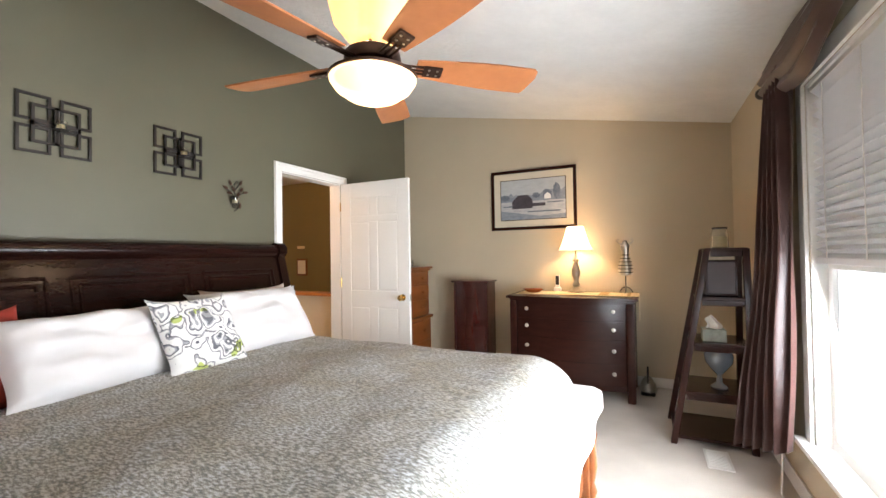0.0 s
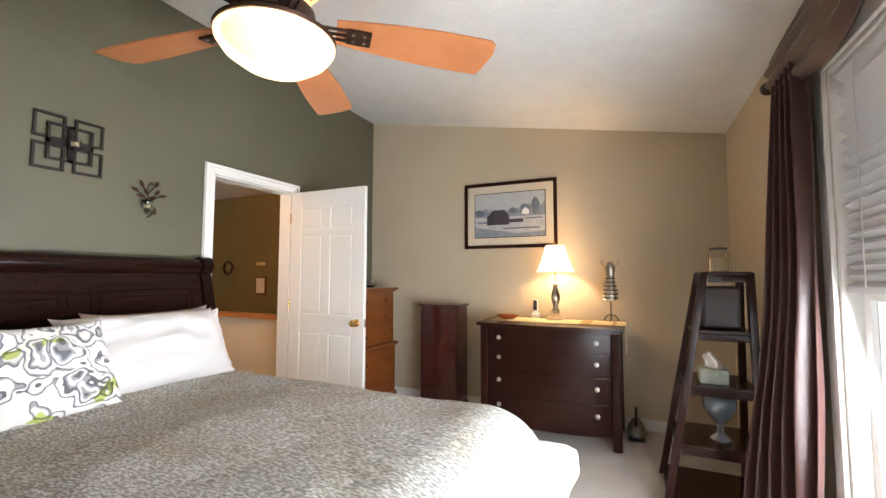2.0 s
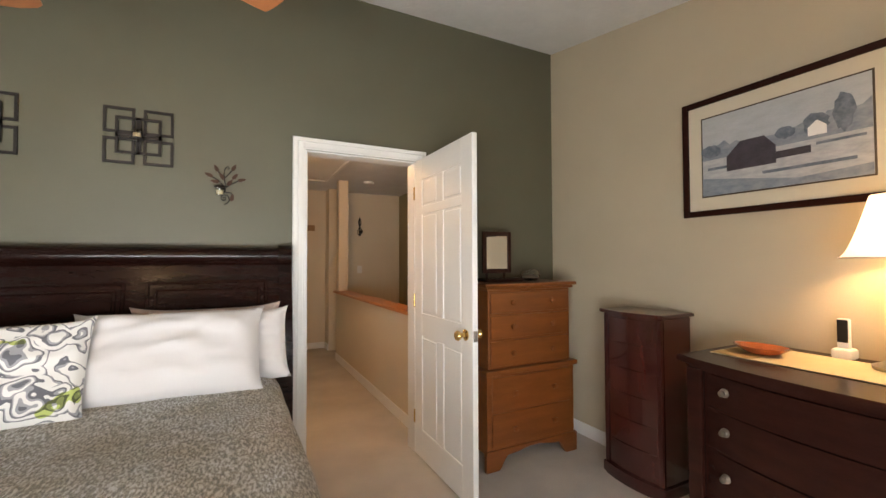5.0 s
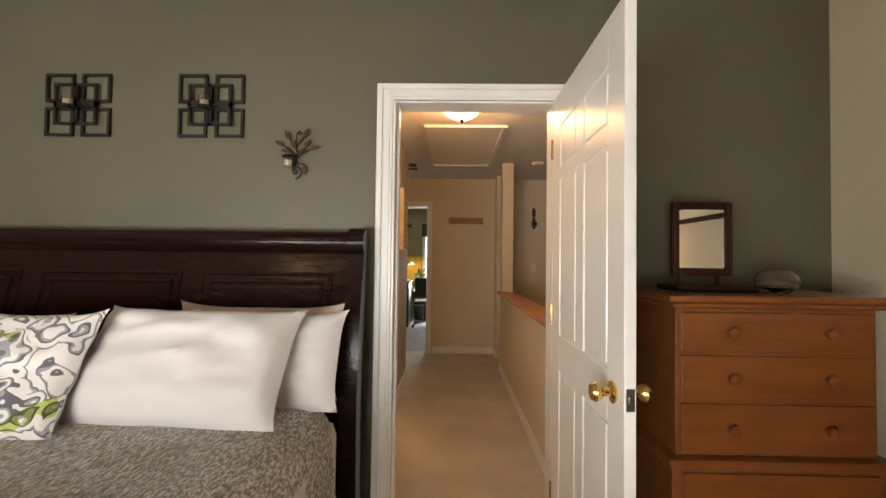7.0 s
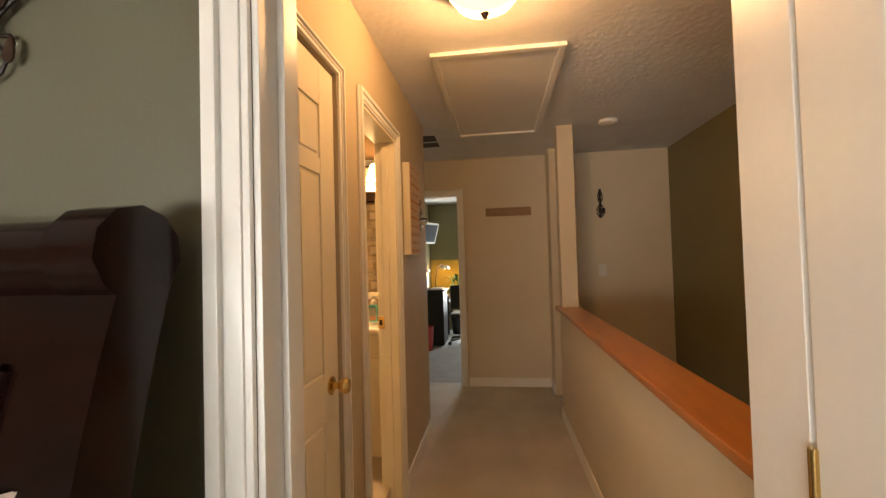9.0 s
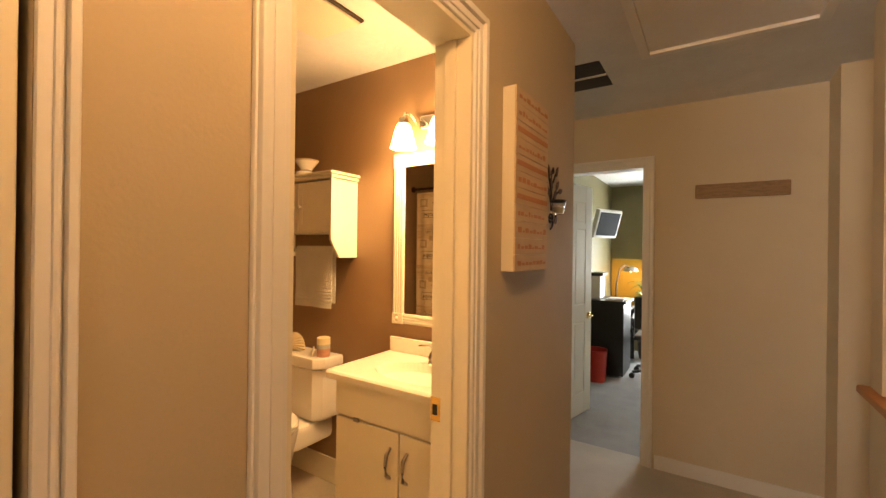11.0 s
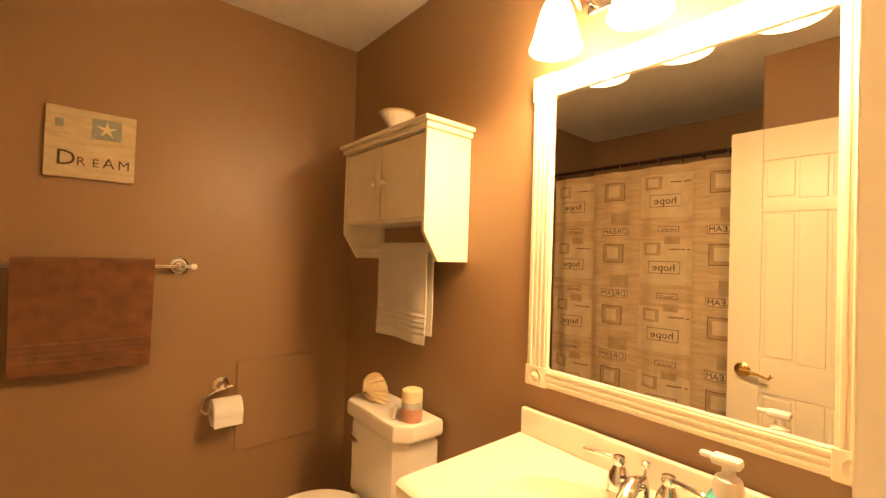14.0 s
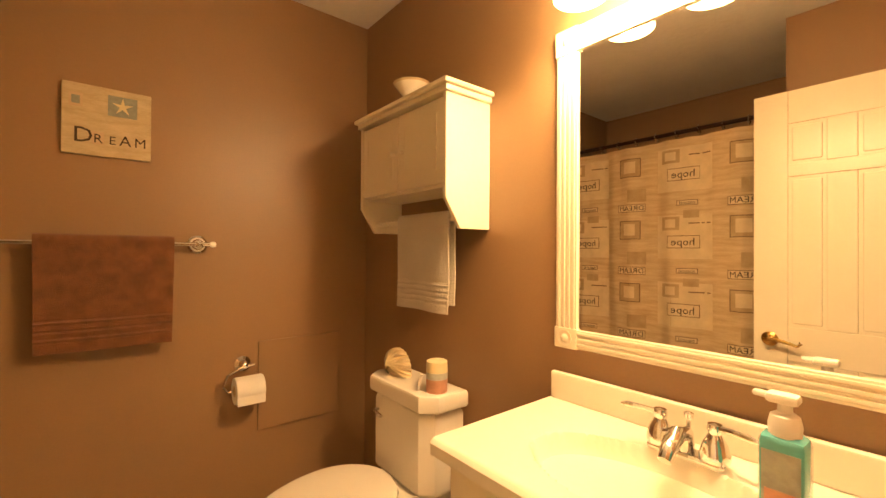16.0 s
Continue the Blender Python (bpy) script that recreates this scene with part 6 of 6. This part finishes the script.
part("tank_lid", prism([(-5.40, TY - 0.205), (-5.27, TY - 0.205), (-5.22, TY - 0.16), (-5.22, TY + 0.16), (-5.27, TY + 0.205), (-5.40, TY + 0.205)], 0.792, 0.855, 'z', 0.014), PORCELAIN, to)
part("flush_lever", tube([(-5.235, TY - 0.12, 0.73), (-5.215, TY - 0.12, 0.73), (-5.212, TY - 0.06, 0.725)], 0.006, 8), CHROME, to)
for sg2 in (1, -1):
    part("seat_hinge", lathe([(0.012, -0.02), (0.012, 0.02)], (-5.16, TY + sg2 * 0.07, 0.525), 12, axis='y'), PORCELAIN, to)
part("bolt_cap", lathe([(0.022, 0.0), (0.02, 0.012), (0.001, 0.018)], (-5.02, TY + 0.10, 0.24), 14, axis='y'), PEWTER, to)
ss = thing("sea_shell", (-5.31, 1.07, 0.855), "large ribbed cream nautilus shell on the tank", "shell")


def scallop(u, v):
    """Ribbed dome leaning back on its hinge."""
    a, b = (u - 0.5) * math.pi * 1.25, v * math.pi / 2
    r = 0.078 * (1 + 0.035 * math.cos(a * 26)) * (1 - 0.12 * abs(u - 0.5))
    return Vector((-5.318 + 0.070 * math.cos(b) * (1 - 0.4 * abs(u - 0.5)), 1.075 + r * math.sin(b) * math.sin(a), 0.875 + 0.045 * math.cos(b) * 0.4 + r * math.sin(b) * math.cos(a)))


part("whorl", sheet(scallop, 96, 14, 0.003), SHELL, ss)
part("lower_lip", lathe([(0.001, 0), (0.05, 0.0), (0.062, 0.012), (0.04, 0.03), (0.001, 0.034)], (-5.312, 1.075, 0.8555), 28, sx=0.7), SHELL, ss)
cn = thing("pillar_candle", (-5.30, 1.325, 0.855), "three-layer pillar candle in cream, blue and pink", "candle")
part("pink_layer", lathe([(0.001, 0), (0.036, 0.0), (0.037, 0.045), (0.001, 0.045)], (-5.30, 1.325, 0.8555), 24), WAX_PINK, cn)
part("blue_layer", lathe([(0.001, 0), (0.037, 0.0), (0.037, 0.022), (0.001, 0.022)], (-5.30, 1.325, 0.901), 24), WAX_BLUE, cn)
part("cream_layer", lathe([(0.001, 0), (0.037, 0.0), (0.036, 0.035), (0.03, 0.038), (0.001, 0.033)], (-5.30, 1.325, 0.9235), 24), WAX, cn)
part("charm_string", tube([(-5.255, 1.300, 0.913), (-5.252, 1.293, 0.888), (-5.25, 1.287, 0.859)], 0.005, 6), PORCELAIN, cn)

# towel rail and towel
tr = thing("towel_rail", (-4.41, 0.66, 1.35), "chrome towel rail with white ceramic ends", "towel rail")
part("bar", tube([(-4.06, 0.665, 1.352), (-4.73, 0.665, 1.352)], 0.008, 10), CHROME, tr)
for x, e in ((-4.10, 0.045), (-4.69, -0.045)):
    part("mount", lathe([(0.001, 0), (0.033, 0.0), (0.034, 0.008), (0.022, 0.016), (0.014, 0.03), (0.014, 0.06), (0.001, 0.066)], (x, 0.611, 1.352), 22, axis='y'), CHROME, tr)
    part("ceramic_disc", lathe([(0.014, 0.012), (0.028, 0.011), (0.026, 0.017), (0.014, 0.02)], (x, 0.611, 1.352), 22, axis='y'), PORCELAIN, tr)
    part("end_knob", lathe([(0.001, -0.012), (0.010, -0.008), (0.012, 0.0), (0.009, 0.010), (0.001, 0.013)], (x + e, 0.665, 1.352), 14, axis='x'), PORCELAIN, tr)
bt = thing("bath_towel", (-4.43, 0.66, 1.0), "brown bath towel folded over the rail", "towel")
bm = hang(0.0, 0.0, 0.365, 1.362, 1.005, 0.017, 4, True)
bm.transform(Matrix.Translation((-4.245, 0.665, 0)) @ pose(0, 0, 0, 0, 0, 90))
part("terry", bm, TOWELB, bt)

# toilet roll, access panel, grille
rl = thing("toilet_roll_holder", (-4.85, 0.66, 0.8), "chrome ring holder with white toilet roll", "toilet roll")
part("mount", lathe([(0.001, 0), (0.03, 0.0), (0.031, 0.008), (0.018, 0.018), (0.012, 0.05), (0.001, 0.055)], (-4.855, 0.611, 0.872), 22, axis='y'), CHROME, rl)
part("ring_arm", tube([(-4.89, 0.655, 0.872), (-4.84, 0.66, 0.868), (-4.79, 0.665, 0.845), (-4.775, 0.668, 0.805), (-4.79, 0.67, 0.782), (-4.90, 0.67, 0.782)], 0.005, 8), CHROME, rl)
part("paper_roll", lathe([(0.02, -0.052), (0.05, -0.052), (0.052, -0.048), (0.052, 0.048), (0.05, 0.052), (0.02, 0.052)], (-4.865, 0.674, 0.782), 30, axis='x'), PAPER, rl)
part("core", lathe([(0.019, -0.0525), (0.021, -0.0525), (0.021, 0.0525), (0.019, 0.0525)], (-4.865, 0.674, 0.782), 20, axis='x'), SIGNWOOD, rl)
part("loose_sheet", B((-4.916, -4.814, 0.722, 0.7245, 0.735, 0.785), r=0.001), PAPER, rl)
ap = thing("access_panel", (-5.09, 0.615, 0.76), "brown painted access panel flush in the wall", "panel")
part("panel_board", B((-5.275, -4.915, 0.611, 0.621, 0.585, 0.955), r=0.003), BROWN, ap)
vg = thing("wall_grille", (-4.24, 0.615, 0.40), "cream louvred heating grille low on the wall", "vent")
part("grille_frame", B((-4.36, -4.34, 0.611, 0.622, 0.315, 0.475), (-4.12, -4.10, 0.611, 0.622, 0.315, 0.475), (-4.34, -4.12, 0.611, 0.622, 0.455, 0.475), (-4.34, -4.12, 0.611, 0.622, 0.315, 0.335), (-4.24, -4.22, 0.611, 0.621, 0.335, 0.455), r=0.003), CREAM, vg)
# dark sheet on the wall, painted in for the shade behind the louvres
part("grille_shade", B((-4.34, -4.12, 0.6105, 0.612, 0.335, 0.455)), INK_AND_SHADE, vg)
for i in range(18):
    x = -4.335 + i * 0.0125
    if not -4.247 < x < -4.217:
        part("louvre", B((x, x + 0.005, 0.612, 0.6195, 0.335, 0.455)), CREAM, vg, smooth=False)


# lettered board and shower curtain
def letters(word, size, m, material, parent, name="lettering"):
    """Flat raised letters from the built-in font."""
    cv = bpy.data.curves.new(name, 'FONT')
    cv.body, cv.size, cv.extrude, cv.align_x = word, size, 0.0006, 'CENTER'
    cv.resolution_u = 2
    tmp = bpy.data.objects.new(name, cv)
    me = bpy.data.meshes.new_from_object(tmp)
    bpy.data.objects.remove(tmp)
    bm = bmesh.new()
    bm.from_mesh(me)
    bpy.data.meshes.remove(me)
    bm.transform(m)
    return part(name, bm, material, parent, smooth=False)


dm = thing("lettered_board", (-4.42, 0.62, 1.76), "cream beach board lettered DREAM with starfish", "wall sign")
part("board", B((-4.541, -4.303, 0.611, 0.629, 1.645, 1.878), r=0.003), DREAMBG, dm)
part("square", B((-4.355, -4.32, 0.629, 0.630, 1.80, 1.845)), SIGNWOOD, dm)
part("square_centre", B((-4.348, -4.327, 0.630, 0.6306, 1.809, 1.836)), BLUEGREY, dm)
part("starfish_tile", B((-4.50, -4.42, 0.629, 0.632, 1.785, 1.855), r=0.001), BLUEGREY, dm)
star = [((0.030 if k % 2 == 0 else 0.009) * math.cos(k * math.pi / 5 + 1.57), (0.030 if k % 2 == 0 else 0.009) * math.sin(k * math.pi / 5 + 1.57)) for k in range(10)]
part("starfish", prism([(-4.46 + a, 1.82 + b) for a, b in star], 0.632, 0.635, 'y'), WAX, dm)
FACE = Matrix(((-1, 0, 0, 0), (0, 0, 1, 0), (0, 1, 0, 0), (0, 0, 0, 1)))
for ch2, x, sz, z in (("D", -4.357, 0.072, 1.685), ("R", -4.395, 0.042, 1.688), ("E", -4.433, 0.040, 1.688), ("A", -4.468, 0.050, 1.688), ("M", -4.510, 0.046, 1.688)):
    letters(ch2, sz, Matrix.Translation((x, 0.6300, z)) @ FACE, INK_AND_SHADE, dm, "letter")
part("letter_tile", B((-4.411, -4.379, 0.629, 0.6295, 1.683, 1.725)), SIGNWOOD, dm)

tb2 = thing("bathtub", (-3.42, 1.28, 0), "white bathtub behind the shower curtain", "bathtub")
part("tub_shell", B((-3.70, -3.155, 0.615, 0.66, 0.09, 0.50), (-3.70, -3.155, 1.90, 1.945, 0.09, 0.50), (-3.70, -3.63, 0.66, 1.90, 0.09, 0.50), (-3.22, -3.155, 0.66, 1.90, 0.09, 0.50), (-3.63, -3.22, 0.66, 1.90, 0.09, 0.15), r=0.015), PORCELAIN, tb2)
RX, RZ = -3.76, 2.05
rd = thing("shower_rod", (RX, 1.28, RZ), "dark shower rod with curtain rings", "shower rod")
part("rod", tube([(RX, 0.612, RZ), (RX, 1.948, RZ)], 0.012, 12), BRONZE, rd)
for i in range(11):
    y = 0.68 + i * 0.12
    part("ring", tube([(RX + 0.022 * math.cos(a * 0.785), y, RZ - 0.008 + 0.026 * math.sin(a * 0.785)) for a in range(9)], 0.003, 6), CHROME, rd)
part("flange", lathe([(0.001, 0), (0.03, 0), (0.028, 0.012), (0.014, 0.016)], (RX, 0.611, RZ), 18, axis='y'), BRONZE, rd)
CLOTH = mat("printed_curtain_cloth", (0.50, 0.37, 0.22), 0.85, second=(0.74, 0.60, 0.40), scale=5, fine=60, stretch=(1, 1.2, 9), bump=0.1)
PATCH = mat("curtain_patch", (0.40, 0.29, 0.16), 0.85, second=(0.55, 0.44, 0.28), scale=18, fine=200, bump=0.05)
PATCH_L = mat("curtain_pale_patch", (0.72, 0.60, 0.41), 0.85, var=0.1, scale=18, fine=200, bump=0.05)


def cwave(y, z):
    return RX - 0.005 + 0.016 * math.sin(y * 21 + 0.4 * z) * (1.15 - z * 0.25) + 0.006 * math.sin(y * 53 + z)


sc2 = thing("shower_curtain", (RX, 1.28, 0.2), "tan printed shower curtain with lettered squares", "shower curtain")
part("curtain_cloth", sheet(lambda u, v: Vector((cwave(0.66 + 1.26 * u, 2.01 - 1.80 * v), 0.66 + 1.26 * u, 2.01 - 1.80 * v)), 130, 24, 0.0015), CLOTH, sc2)


def patch(y0, y1, z0, z1, d, material, nm):
    bm = sheet(lambda u, v: Vector((cwave(y0 + (y1 - y0) * u, z0 + (z1 - z0) * v) - d, y0 + (y1 - y0) * u, z0 + (z1 - z0) * v)), 12, 3)
    part(nm, bm, material, sc2)


def curtain_word(word, y, z, size):
    cv = letters(word, size, Matrix.Translation((0, y, z)) @ Matrix(((0, 0, -1, 0), (-1, 0, 0, 0), (0, 1, 0, 0), (0, 0, 0, 1))), INK_AND_SHADE, sc2, "printed_word")
    o = POSE[sc2].translation
    for v in cv.data.vertices:
        v.co.x += cwave(v.co.y + o.y, v.co.z + o.z) - 0.0045


PRINT = mat("curtain_print", (0.20, 0.13, 0.075), 0.85, var=0.3, scale=30, bump=0.0)


def boxed(y, z, w, h, word, size):
    """A word in a thin printed border."""
    patch(y - w / 2, y + w / 2, z - h / 2, z + h / 2, 0.0026, PRINT, "printed_border")
    patch(y - w / 2 + 0.004, y + w / 2 - 0.004, z - h / 2 + 0.004, z + h / 2 - 0.004, 0.0036, PATCH_L, "pale_square")
    curtain_word(word, y, z - size * 0.33, size)


for row in range(5):
    z = 1.80 - row * 0.40
    for col in range(2):
        y = 0.82 + col * 0.62
        patch(y - 0.15, y + 0.15, z - 0.10, z + 0.16, 0.0016, PATCH_L, "pale_square")
        boxed(y, z, 0.17, 0.075, "hope", 0.062)
        patch(y - 0.12, y - 0.02, z + 0.07, z + 0.15, 0.0028, PATCH, "printed_square")
        patch(y - 0.10, y - 0.04, z + 0.085, z + 0.135, 0.0040, PATCH_L, "printed_shell")
        patch(y + 0.03, y + 0.14, z + 0.105, z + 0.112, 0.0028, PRINT, "printed_line")
        boxed(y + 0.02, z - 0.17, 0.11, 0.032, "natural", 0.030)
        patch(y + 0.0, y + 0.08, z - 0.26, z - 0.215, 0.0028, PATCH, "printed_square")
        y2 = y + 0.31
        if y2 < 1.83:
            boxed(y2, z - 0.18, 0.17, 0.05, "DREAM", 0.046)
            patch(y2 - 0.02, y2 + 0.09, z - 0.14, z - 0.06, 0.0028, PATCH, "printed_square")
            patch(y2 - 0.075, y2 + 0.055, z + 0.02, z + 0.14, 0.0022, PRINT, "printed_border")
            patch(y2 - 0.070, y2 + 0.050, z + 0.025, z + 0.135, 0.0030, PATCH, "printed_square")
            patch(y2 - 0.045, y2 + 0.025, z + 0.045, z + 0.12, 0.0042, PATCH_L, "printed_shell")
